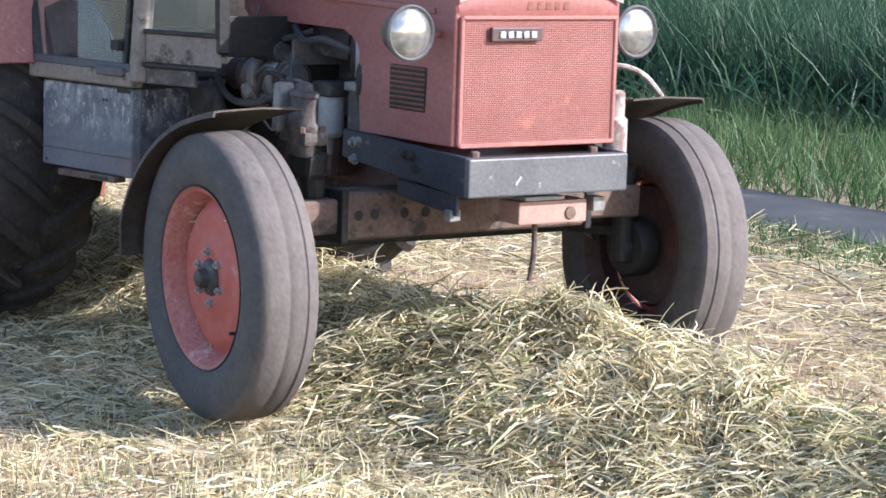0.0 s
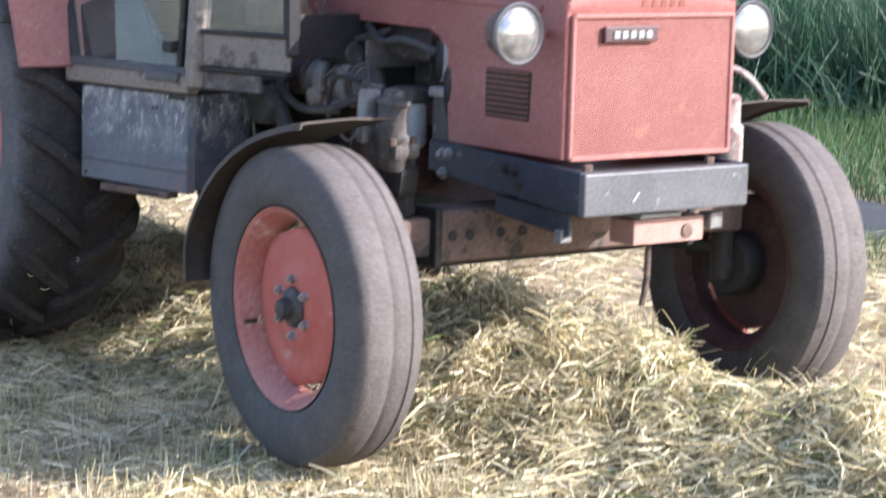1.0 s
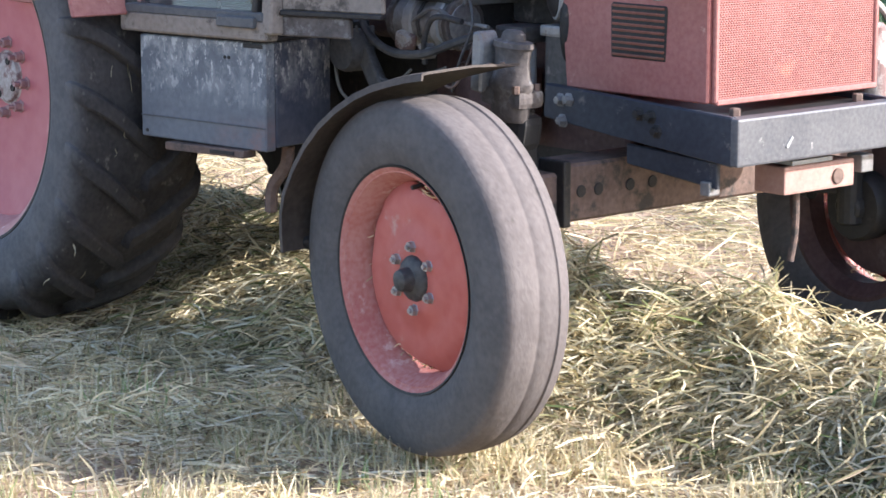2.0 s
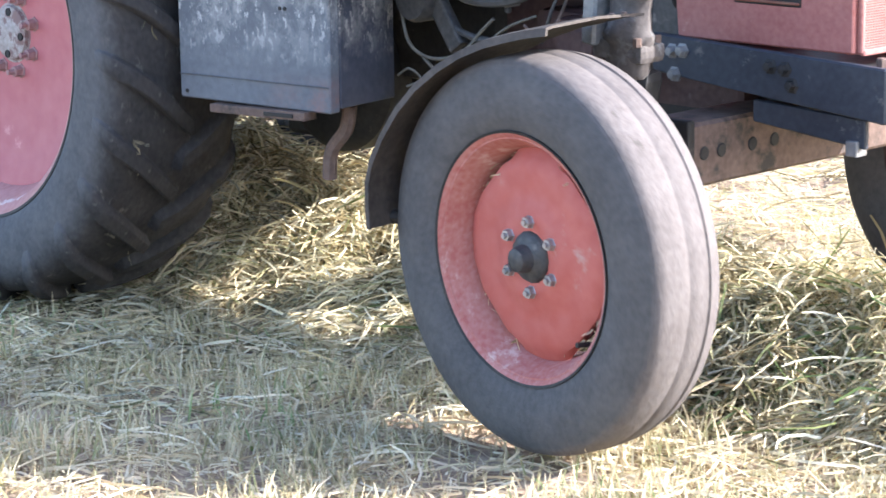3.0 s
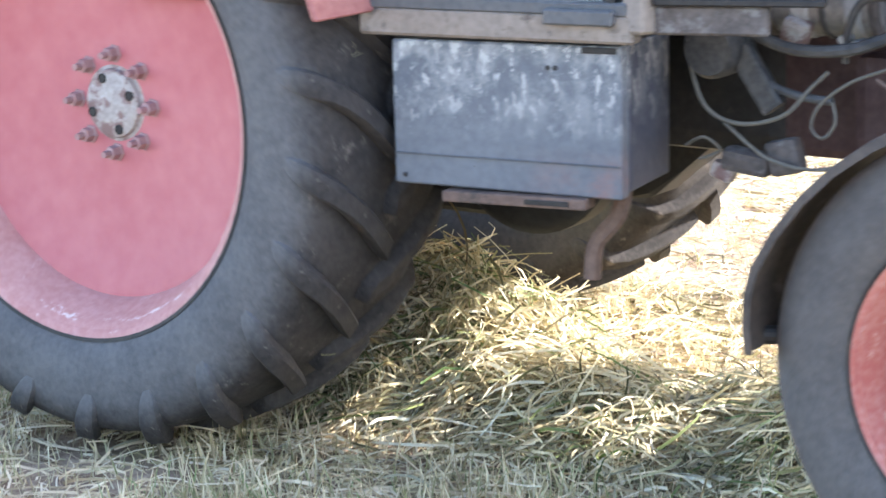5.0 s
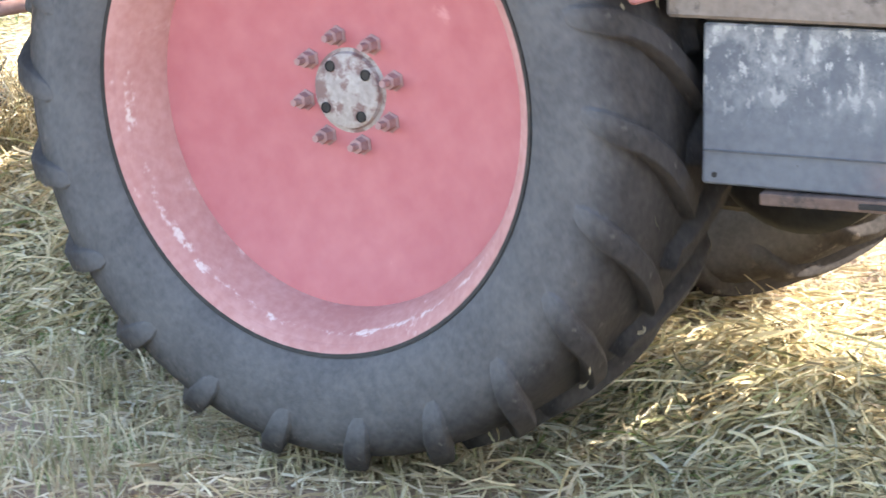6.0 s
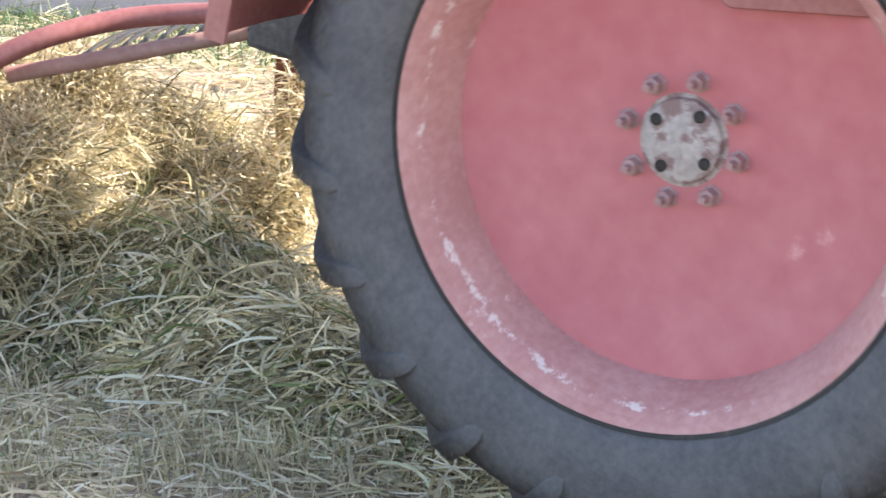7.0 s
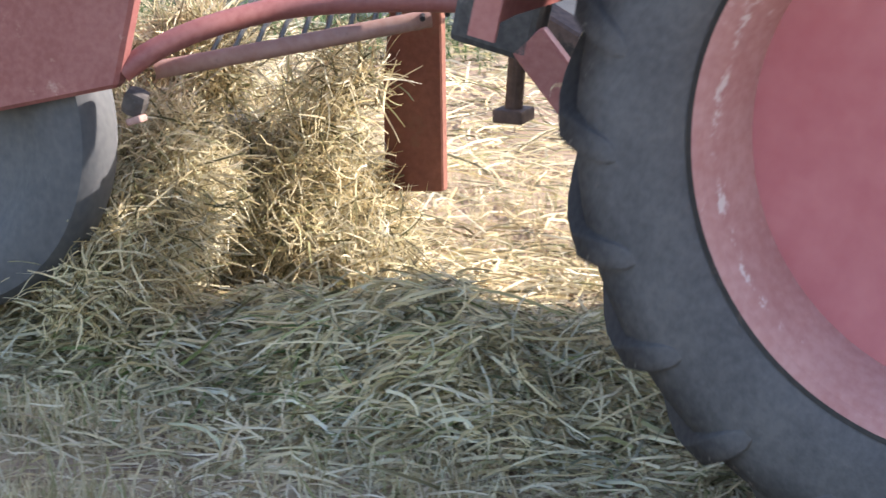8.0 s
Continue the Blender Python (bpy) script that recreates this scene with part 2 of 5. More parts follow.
# Rear end and seam: a darker copy of the box paint
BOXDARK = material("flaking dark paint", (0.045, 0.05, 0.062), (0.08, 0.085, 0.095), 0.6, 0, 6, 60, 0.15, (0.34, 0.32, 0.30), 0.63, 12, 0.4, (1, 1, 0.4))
BUMPER = material("scratched grey steel", (0.075, 0.078, 0.088), (0.12, 0.121, 0.128), 0.5, 0.3, 5, 90, 0.1, (0.38, 0.37, 0.36), 0.66, 16)
RAIL = material("blue-black painted rail", (0.018, 0.022, 0.033), (0.034, 0.039, 0.052), 0.55, 0.1, 6, 60, 0.12, (0.15, 0.14, 0.13), 0.66, 14)
RUST = material("rusty axle steel", (0.10, 0.066, 0.053), (0.165, 0.112, 0.09), 0.8, 0.1, 7, 60, 0.35, (0.045, 0.038, 0.034), 0.56, 9)
RUSTRED = material("rusty red painted steel", (0.15, 0.052, 0.034), (0.21, 0.080, 0.054), 0.7, 0, 6, 60, 0.25, (0.17, 0.08, 0.05), 0.6, 9)
PRIMER = material("pale pink primer", (0.30, 0.165, 0.135), (0.37, 0.23, 0.195), 0.7, 0, 10, 60, 0.2, (0.22, 0.13, 0.10), 0.63, 14)
BEIGE = material("dirty beige cab paint", (0.165, 0.138, 0.118), (0.235, 0.200, 0.172), 0.7, 0, 5, 70, 0.15, (0.06, 0.05, 0.042), 0.57, 11)
WHITE = material("grimy white filter", (0.24, 0.245, 0.25), (0.33, 0.33, 0.33), 0.5, 0, 9, 60, 0.05, (0.28, 0.27, 0.26), 0.62, 16)
STEEL = material("worn bright steel", (0.27, 0.265, 0.26), (0.38, 0.37, 0.365), 0.4, 0.6, 20, 90, 0.1, (0.25, 0.20, 0.17), 0.66, 40)
NUTS = material("dusty brown-grey studs", (0.27, 0.155, 0.15), (0.36, 0.23, 0.22), 0.75, 0.1, 20, 90, 0.2)
CASTING = material("crusted grey-brown casting", (0.062, 0.053, 0.050), (0.115, 0.098, 0.090), 0.8, 0.1, 14, 80, 0.4, (0.17, 0.16, 0.155), 0.58, 18)
HUBGREY = material("chalky worn hub face", (0.29, 0.255, 0.235), (0.42, 0.385, 0.36), 0.75, 0.1, 18, 90, 0.3, (0.20, 0.13, 0.12), 0.52, 26)
LENS = material("headlight glass", (0.26, 0.26, 0.26), (0.50, 0.50, 0.49), 0.17, 0.75, 5, 40, 0.22)
GLASS = glass_material()
SEAT = material("worn cab upholstery", (0.10, 0.075, 0.062), (0.16, 0.12, 0.10), 0.8)
MUD = material("rusty brown mudguard steel", (0.040, 0.032, 0.028), (0.075, 0.060, 0.050), 0.75, 0.1, 8, 60, 0.25, (0.13, 0.105, 0.088), 0.64, 9)
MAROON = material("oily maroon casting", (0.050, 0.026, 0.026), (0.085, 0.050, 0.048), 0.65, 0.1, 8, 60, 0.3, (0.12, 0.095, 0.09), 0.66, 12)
BADGEDARK = material("dark badge plate", (0.05, 0.03, 0.03), (0.09, 0.05, 0.05), 0.5)
HOSE = material("grey rubber hose", (0.03, 0.031, 0.034), (0.065, 0.065, 0.066), 0.6, 0, 12, 60, 0.1)
CABLE = material("faded brown-grey cable", (0.085, 0.078, 0.066), (0.13, 0.12, 0.10), 0.7)
GALV = material("weathered grey steel", (0.070, 0.073, 0.079), (0.105, 0.106, 0.110), 0.65, 0.1, 4, 60, 0.1, (0.24, 0.235, 0.23), 0.70, 12)
SOIL = material("straw-covered soil", (0.19, 0.130, 0.092), (0.42, 0.32, 0.225), 0.95, 0, 7, 55, 0.9, (0.40, 0.34, 0.21), 0.58, 6, 0.1)
ASPHALT = material("old grey asphalt", (0.045, 0.045, 0.048), (0.078, 0.077, 0.078), 0.85, 0, 3, 120, 0.4, (0.13, 0.125, 0.115), 0.64, 3, 0.2)
HAY = strand_material("drying hay", [(0.16, 0.125, 0.065), (0.62, 0.50, 0.28), (0.78, 0.67, 0.42), (0.88, 0.79, 0.56), (0.72, 0.60, 0.37), (0.36, 0.35, 0.17), (0.90, 0.84, 0.66), (0.10, 0.10, 0.045), (0.30, 0.24, 0.14), (0.90, 0.80, 0.55)], 0.6, 0.36)
PALE_HAY = strand_material("bleached straw", [(0.46, 0.34, 0.20), (0.84, 0.71, 0.49), (0.90, 0.81, 0.62), (0.70, 0.55, 0.36), (0.40, 0.35, 0.18), (0.86, 0.75, 0.54), (0.70, 0.57, 0.37), (0.24, 0.17, 0.10)], 0.6, 0.3)
GREEN_HAY = strand_material("green wilting grass", [(0.07, 0.12, 0.035), (0.16, 0.20, 0.07), (0.30, 0.33, 0.13), (0.11, 0.15, 0.045), (0.42, 0.41, 0.20)], 0.6, 0.3)
STUBBLE = strand_material("cut stubble", [(0.42, 0.35, 0.19), (0.62, 0.52, 0.32), (0.78, 0.68, 0.47), (0.46, 0.35, 0.22), (0.30, 0.31, 0.14), (0.62, 0.55, 0.36), (0.80, 0.73, 0.54)])
SHOOTS = strand_material("fresh shoots", [(0.16, 0.26, 0.09), (0.26, 0.36, 0.14), (0.40, 0.46, 0.22), (0.22, 0.30, 0.12), (0.50, 0.50, 0.30)])
MEADOW = strand_material("tall meadow grass", [(0.018, 0.058, 0.026), (0.034, 0.088, 0.042), (0.056, 0.118, 0.060), (0.042, 0.086, 0.058), (0.086, 0.140, 0.084)], 0.5, 0.35)
VERGE = strand_material("short verge grass", [(0.030, 0.085, 0.026), (0.052, 0.118, 0.038), (0.082, 0.150, 0.052), (0.12, 0.168, 0.07), (0.15, 0.175, 0.085)], 0.5, 0.35)

# ---- mesh helpers ----


def link(name, bm, mat, parent=None, label="", smooth=False):
    me = bpy.data.meshes.new(name)
    bmesh.ops.recalc_face_normals(bm, faces=bm.faces[:])
    bm.to_mesh(me)
    bm.free()
    if smooth:
        me.shade_smooth()
        me.set_sharp_from_angle(angle=radians(38))
    me.materials.append(mat)
    ob = new(name, me)
    if parent:
        ob.parent = parent
    if label:
        tagged(ob, label)
    return ob


def part(name, bm, mat, parent, label="", smooth=False):
    return link(name, bm, mat, parent, label, smooth)


def box(size, at=(0, 0, 0), bevel=0.004, turn=(0, 0, 0), bm=None):
    bm = bm or bmesh.new()
    m = pose(*at, *turn)
    r = bmesh.ops.create_cube(bm, size=1, matrix=m @ Matrix.Diagonal((*size, 1)))
    if bevel:
        es = list({e for v in r["verts"] for e in v.link_edges})
        bmesh.ops.bevel(bm, geom=es, offset=bevel, segments=2, affect="EDGES", profile=0.6)
    return bm


def bar(a, b, w, h, bevel=0.003, bm=None):
    """A square bar from a to b."""
    a, b = Vector(a), Vector(b)
    q = (b - a).to_track_quat("X", "Z").to_matrix().to_4x4()
    bm = bm or bmesh.new()
    r = bmesh.ops.create_cube(bm, size=1, matrix=Matrix.Translation((a + b) / 2) @ q @ Matrix.Diagonal(((b - a).length, w, h, 1)))
    if bevel:
        es = list({e for v in r["verts"] for e in v.link_edges})
        bmesh.ops.bevel(bm, geom=es, offset=bevel, segments=1, affect="EDGES")
    return bm


def rod(a, b, r, r2=None, n=14, bm=None):
    """A round bar from a to b, with softened ends."""
    a, b = Vector(a), Vector(b)
    r2 = r if r2 is None else r2
    bm = bm or bmesh.new()
    d = (b - a).length
    e = min(r, r2, d) * 0.18
    q = (b - a).to_track_quat("Z", "Y").to_matrix().to_4x4()
    return lathe_z([(0, 0), (r - e, 0), (r, e), (r2, d - e), (r2 - e, d), (0, d)], n, bm, Matrix.Translation(a) @ q)


def lathe_z(profile, n=32, bm=None, m=Matrix()):
    """Turns (radius, height) pairs round z."""
    bm = bm or bmesh.new()
    rings = []
    for r, h in profile:
        if r < 1e-6:
            rings.append([bm.verts.new(m @ Vector((0, 0, h)))])
        else:
            rings.append([bm.verts.new(m @ Vector((r * math.cos(2 * math.pi * i / n), r * math.sin(2 * math.pi * i / n), h))) for i in range(n)])
    for p, q in zip(rings, rings[1:]):
        for i in range(n):
            j = (i + 1) % n
            f = [p[i % len(p)], p[j % len(p)], q[j % len(q)], q[i % len(q)]]
            f = list(dict.fromkeys(f))
            if len(f) > 2:
                bm.faces.new(f)
    return bm


TO_Y = Matrix(((1, 0, 0, 0), (0, 0, 1, 0), (0, -1, 0, 0), (0, 0, 0, 1)))


def lathe_y(profile, n=64, bm=None, m=Matrix()):
    """Turns (radius, y) pairs round y."""
    return lathe_z(profile, n, bm, m @ TO_Y)


def tube(points, r, n=8, bm=None, steps=6):
    """A bent pipe through the points."""
    bm = bm or bmesh.new()
    P = [Vector(p) for p in points]
    if len(P) > 2 and steps > 1:
        Q = []
        for i in range(len(P) - 1):
            p0, p1, p2, p3 = P[max(i - 1, 0)], P[i], P[i + 1], P[min(i + 2, len(P) - 1)]
            for k in range(steps):
                t = k / steps
                Q.append(0.5 * (2 * p1 + (p2 - p0) * t + (2 * p0 - 5 * p1 + 4 * p2 - p3) * t * t + (3 * p1 - p0 - 3 * p2 + p3) * t ** 3))
        P = Q + [P[-1]]
    rings = []
    side = None
    for i, p in enumerate(P):
        d = (P[min(i + 1, len(P) - 1)] - P[max(i - 1, 0)]).normalized()
        if side is None:
            side = d.orthogonal().normalized()
        side = (side - d * side.dot(d)).normalized()
        up = d.cross(side)
        rings.append([bm.verts.new(p + r * (side * math.cos(2 * math.pi * k / n) + up * math.sin(2 * math.pi * k / n))) for k in range(n)])
    for a, b in zip(rings, rings[1:]):
        for k in range(n):
            bm.faces.new((a[k], a[(k + 1) % n], b[(k + 1) % n], b[k]))
    bm.faces.new(rings[0][::-1])
    bm.faces.new(rings[-1])
    return bm


def slab(outline, y0, y1, bevel=0.003, bm=None):
    """A plate with an outline in x and z, from y0 to y1."""
    bm = bm or bmesh.new()
    a = [bm.verts.new((x, y0, z)) for x, z in outline]
    b = [bm.verts.new((x, y1, z)) for x, z in outline]
    k = len(a)
    new_faces = [bm.faces.new(a), bm.faces.new(b[::-1])]
    for i in range(k):
        new_faces.append(bm.faces.new((a[i], b[i], b[(i + 1) % k], a[(i + 1) % k])))
    if bevel:
        es = list({e for f in new_faces for e in f.edges})
        bmesh.ops.bevel(bm, geom=es, offset=bevel, segments=1, affect="EDGES")
    return bm


def arc_sheet(cx, cz, radius, a0, a1, y0, y1, thick=0.006, lip=0.02, n=26):
    """A bent sheet over a wheel, from angle a0 to a1 (degrees from +x towards +z), with turned-down edges."""
    bm = bmesh.new()
    rows = []
    for i in range(n + 1):
        a = radians(a0 + (a1 - a0) * i / n)
        c, s = math.cos(a), math.sin(a)
        row = []
        for r, y in ((radius - lip, y0), (radius, y0 + 0.006), (radius + 0.012, (y0 + y1) / 2), (radius, y1 - 0.006), (radius - lip, y1),
                     (radius - lip, y1 - thick), (radius - thick, y1 - 0.012), (radius + 0.012 - thick, (y0 + y1) / 2), (radius - thick, y0 + 0.012), (radius - lip, y0 + thick)):
            row.append(bm.verts.new((cx + r * c, y, cz + r * s)))
        rows.append(row)
    for a, b in zip(rows, rows[1:]):
        for k in range(10):
            bm.faces.new((a[k], a[(k + 1) % 10], b[(k + 1) % 10], b[k]))
    bm.faces.new(rows[0])
    bm.faces.new(rows[-1][::-1])
    return bm


def mesh_object(name, verts, faces, mat, parent=None):
    """Many quads at once: verts (n, 3) and faces (m, 4)."""
    me = bpy.data.meshes.new(name)
    me.vertices.add(len(verts))
    me.vertices.foreach_set("co", np.asarray(verts, dtype=np.float32).ravel())
    me.loops.add(faces.size)
    me.loops.foreach_set("vertex_index", np.asarray(faces, dtype=np.int32).ravel())
    me.polygons.add(len(faces))
    me.polygons.foreach_set("loop_start", np.arange(0, faces.size, 4, dtype=np.int32))
    me.update(calc_edges=True)
    me.materials.append(mat)
    ob = new(name, me)
    if parent:
        ob.parent = parent
    return ob


def ribbons(name, base, heading, pitch, length, width, bend, curl, mat, parent=None, seg=3, taper=0.25):
    """Blades and stalks: narrow bent strips, one per row of base. heading and pitch in radians; bend lowers or
    lifts the pitch along the strip, curl turns its heading."""
    n = len(base)
    pts, q = [np.array(base, float)], np.array(base, float)
    hd, pt = np.array(heading, float), np.array(pitch, float)
    dirs = []
    for k in range(seg):
        d = np.stack([np.cos(hd) * np.cos(pt), np.sin(hd) * np.cos(pt), np.sin(pt)], 1)
        dirs.append(d)
        q = q + d * (np.asarray(length) / seg)[:, None]
        pts.append(q)
        hd, pt = hd + curl, pt + bend
    dirs.append(dirs[-1])
    roll = np.random.rand(n) * np.pi
    verts = np.empty((n, seg + 1, 2, 3))
    for k in range(seg + 1):
        d = dirs[k]
        s = np.stack([-d[:, 1], d[:, 0], 0 * d[:, 0]], 1)
        s /= np.maximum(np.linalg.norm(s, axis=1), 1e-6)[:, None]
        u = np.cross(d, s)
        w = s * np.cos(roll)[:, None] + u * np.sin(roll)[:, None]
        ww = np.asarray(width) * (1 - (1 - taper) * (k / seg) ** 2) / 2
        verts[:, k, 0], verts[:, k, 1] = pts[k] - w * ww[:, None], pts[k] + w * ww[:, None]
    o = (np.arange(n) * (seg + 1) * 2)[:, None]
    faces = np.concatenate([o + np.array([2 * k, 2 * k + 1, 2 * k + 3, 2 * k + 2]) for k in range(seg)], 1).reshape(-1, 4)
    return mesh_object(name, verts.reshape(-1, 3), faces, mat, parent)

# ---- ground ----
WAVES = [(random.uniform(0.6, 1.6) * k, random.uniform(0, 6.28), random.uniform(0, 6.28), 1 / k) for k in (1, 1.7, 2.9, 4.7, 7.3, 11.0, 17.0)]


def rough(x, y):
    """Smooth unevenness, about -1 to 1."""
    z = 0
    for f, a, b, w in WAVES:
        z = z + w * np.sin(f * 2.1 * x + a + 0.7 * np.sin(1.3 * f * y + b)) * np.cos(f * 1.9 * y + b + 0.6 * np.sin(f * x + a))
    return z / 2.2


def windrow(x, y):
    """Height of the raked hay over the soil."""
    mid = np.interp(x, [-4.4, -3.4, -3.1, -2.7], [0.22, 0.16, 0.10, -0.04]) + 0.05 * np.sin(0.9 * x + 0.5)
    top = np.interp(x, [-9, -6.8, -5.7, -5.2, -4.8, -4.4, -4.0, -3.7, -3.35, -3.0, -2.7, -2.45, -2.15, -1.85, -1.5, 0], [0.20, 0.18, 0.27, 0.28, 0.20, 0.23, 0.20, 0.23, 0.26, 0.23, 0.14, 0.13, 0.19, 0.18, 0.11, 0.12])
    reach = np.interp(x, [-5.0, -4.2, -3.4], [0.98, 0.78, 0.62])
    near = np.clip((y - mid + reach + 0.06 * np.sin(3.1 * x)) / reach, 0, 1)
    far = np.clip((mid + np.interp(x, [-6.2, -5.6, -4.4, -3.6, -2.9], [0.62, 0.46, 0.50, 0.40, 0.34]) - y) / 0.50, 0, 1)
    h = top * (near * near * (3 - 2 * near)) * (far * far * (3 - 2 * far))
    return np.maximum(h * (1 + 0.34 * rough(2.2 * x + 5, 2.2 * y) + 0.42 * rough(5.5 * x, 5.5 * y + 2)), 0)


def soil(x, y):
    near = np.exp(-((y + 0.0) / 4.5) ** 4)
    return (0.020 * rough(x, y) + 0.013 * rough(3.7 * x + 1, 3.7 * y)) * near - 0.02 * near


def field(x, y):
    return soil(x, y) + windrow(x, y)


def spread(a, b, step, far, growth):
    mid = list(np.arange(a, b + 1e-6, step))
    lo, hi, d = [a], [b], step
    while hi[-1] < far:
        d *= growth
        lo.append(lo[-1] - d)
        hi.append(hi[-1] + d)
    return np.array(lo[:0:-1] + mid + hi[1:])


gx, gy = spread(-11, 1.5, 0.07, 600, 1.6), spread(-3, 4, 0.07, 600, 1.6)
GX, GY = np.meshgrid(gx, gy, indexing="ij")
inside = (np.abs(GX + 5) < 9) & (np.abs(GY) < 5)
GZ = np.where(inside, soil(GX, GY) + windrow(GX, GY) * 0.45 * (GX > -10.5) * (GX < 1.2), -0.02)
idx = np.arange(GX.size).reshape(GX.shape)
quads = np.stack([idx[:-1, :-1], idx[1:, :-1], idx[1:, 1:], idx[:-1, 1:]], -1).reshape(-1, 4)
ground = mesh_object("ground", np.stack([GX, GY, GZ], -1).reshape(-1, 3), quads, SOIL)
ground.data.shade_smooth()
tagged(ground, "brown stubble field with scattered dry hay", "ground", kind="structure")


def make_path():
    bm = bmesh.new()
    rows = []
    for i in range(140):
        x = -45 + i * 0.4
        e0, e1 = 3.95 + 0.06 * float(rough(x, 1.0)), 5.05 + 0.10 * float(rough(x, 2.0))
        rows.append([bm.verts.new((x, e0, -0.05)), bm.verts.new((x, e0 + 0.03, 0.008)), bm.verts.new((x, 4.5, 0.022)),
                     bm.verts.new((x, e1 - 0.03, 0.008)), bm.verts.new((x, e1, -0.05))])
    for a, b in zip(rows, rows[1:]):
        for k in range(4):
            bm.faces.new((a[k], a[k + 1], b[k + 1], b[k]))
    tagged(link("path", bm, ASPHALT, smooth=True), "narrow weathered grey asphalt track beside the field", "path", kind="structure")


make_path()
rnd = np.random.default_rng(7)


def hay_layer(name, n, x0, x1, y0, y1, label, lift, length, mat=HAY, keep=None):
    x, y = rnd.uniform(x0, x1, n), rnd.uniform(y0, y1, n)
    if keep is not None:
        k = keep(x, y)
        x, y = x[k], y[k]
    n = len(x)
    deep = np.minimum(windrow(x, y) / 0.12, 1)
    z = field(x, y) + rnd.uniform(-0.012, lift, n) * (0.35 + 0.65 * deep) - 0.05 * deep * rnd.random(n)
    # stalks lie in combed clumps whose direction drifts over the field
    clump = 2.4 * rough(x * 2.3, y * 2.3 + 9) + 1.2 * rough(x * 6, y * 6) + rnd.normal(0, 0.75, n) + np.pi * rnd.integers(0, 2, n)
    ln = rnd.uniform(*length, n)
    eps = 0.03
    gxs = (field(x + eps * np.cos(clump), y + eps * np.sin(clump)) - field(x, y)) / eps
    pitch = np.arctan(gxs) * 0.9 + rnd.normal(0.06, 0.20, n)
    ob = ribbons(name, np.stack([x, y, z], 1), clump, pitch, ln, rnd.uniform(0.003, 0.0078, n), -0.03 - np.abs(rnd.normal(0, 0.22, n)), rnd.normal(0, 0.46, n), mat, None, 4 if mat is HAY and y1 < 2 else 3, 0.6)
    return tagged(ob, label, "hay", kind="stuff")


hay_layer("hay_windrow", 190000, -9.6, 0.6, -0.75, 1.05, "raked windrow of pale green and yellow hay", 0.07, (0.05, 0.20), HAY,
          lambda x, y: rnd.random(len(x)) < np.clip(windrow(x, y) / 0.10, 0.15, 1))
hay_layer("green_grass", 16000, -7.2, -1.0, -0.75, 0.75, "green wilting grass blades in the hay windrow", 0.055, (0.06, 0.24), GREEN_HAY,
          lambda x, y: (windrow(x, y) > 0.03) & (rnd.random(len(x)) < np.clip(0.35 + 1.1 * rough(x * 1.3 + 2, y * 1.3), 0.03, 1)))
hay_layer("scattered_hay", 108000, -10.5, 0.5, -2.2, 1.2, "thin loose dry hay lying on cut stubble", 0.035, (0.04, 0.15), PALE_HAY,
          lambda x, y: rnd.random(len(x)) < np.clip((0.55 + 0.8 * rough(x * 1.6, y * 1.6)) * np.interp(x, [-6, -4.6], [1.25, 0.65]), 0.05, 1))
hay_layer("matted_hay", 46000, -9.6, -4.3, -1.35, -0.15, "flattened mat of hay beside the windrow", 0.07, (0.05, 0.20), HAY,
          lambda x, y: rnd.random(len(x)) < np.clip((0.45 + 1.2 * rough(x * 2.4 + 6, y * 2.4)) * np.interp(x, [-5.2, -4.3], [1, 0.2]), 0.06, 1))
hay_layer("distant_hay", 58000, -12.5, -0.8, 0.5, 4.0, "thin yellow hay on the field beyond the windrow", 0.03, (0.10, 0.30), HAY,
          lambda x, y: rnd.random(len(x)) < np.clip((0.62 + 0.7 * rough(x * 1.4, y * 1.4)) * np.interp(y, [0.7, 1.3, 2.4], [0.7, 0.75, 1.1]), 0.06, 1))


def blades(name, n, x0, x1, y0, y1, hmin, hmax, w, mat, label, category, lean=0.35, keep=None, z=-0.02, seg=3, bend=-0.16):
    x, y = rnd.uniform(x0, x1, n), rnd.uniform(y0, y1, n)
    if keep is not None:
        k = keep(x, y)
        x, y = x[k], y[k]
    n = len(x)
    zz = soil(x, y) - 0.01 if z is None else np.full(n, z)
    h = rnd.uniform(hmin, hmax, n) * (1 + 0.25 * rough(x * 0.6, y * 0.6))
    ob = ribbons(name, np.stack([x, y, zz], 1), rnd.uniform(0, 6.28, n), np.pi / 2 - np.abs(rnd.normal(0, lean, n)), h,
                 rnd.uniform(0.6, 1.4, n) * w, np.abs(rnd.normal(0, 0.12, n)) * np.sign(bend) + bend * 0.5, rnd.normal(0, 0.15, n), mat, None, seg, 0.15)
    return tagged(ob, label, category, kind="stuff")


blades("stubble", 80000, -9.5, 0.3, -2.2, 2.0, 0.025, 0.095, 0.0035, STUBBLE, "short cut grass stubble, yellow with green tips", "stubble", 0.45,
       lambda x, y: (windrow(x, y) < 0.06) & (rnd.random(len(x)) < np.clip(0.55 + 0.6 * rough(x * 1.1 + 4, y * 1.1), 0.1, 1) * np.interp(x, [-5.4, -4.4], [0.45, 1])), None, 2)
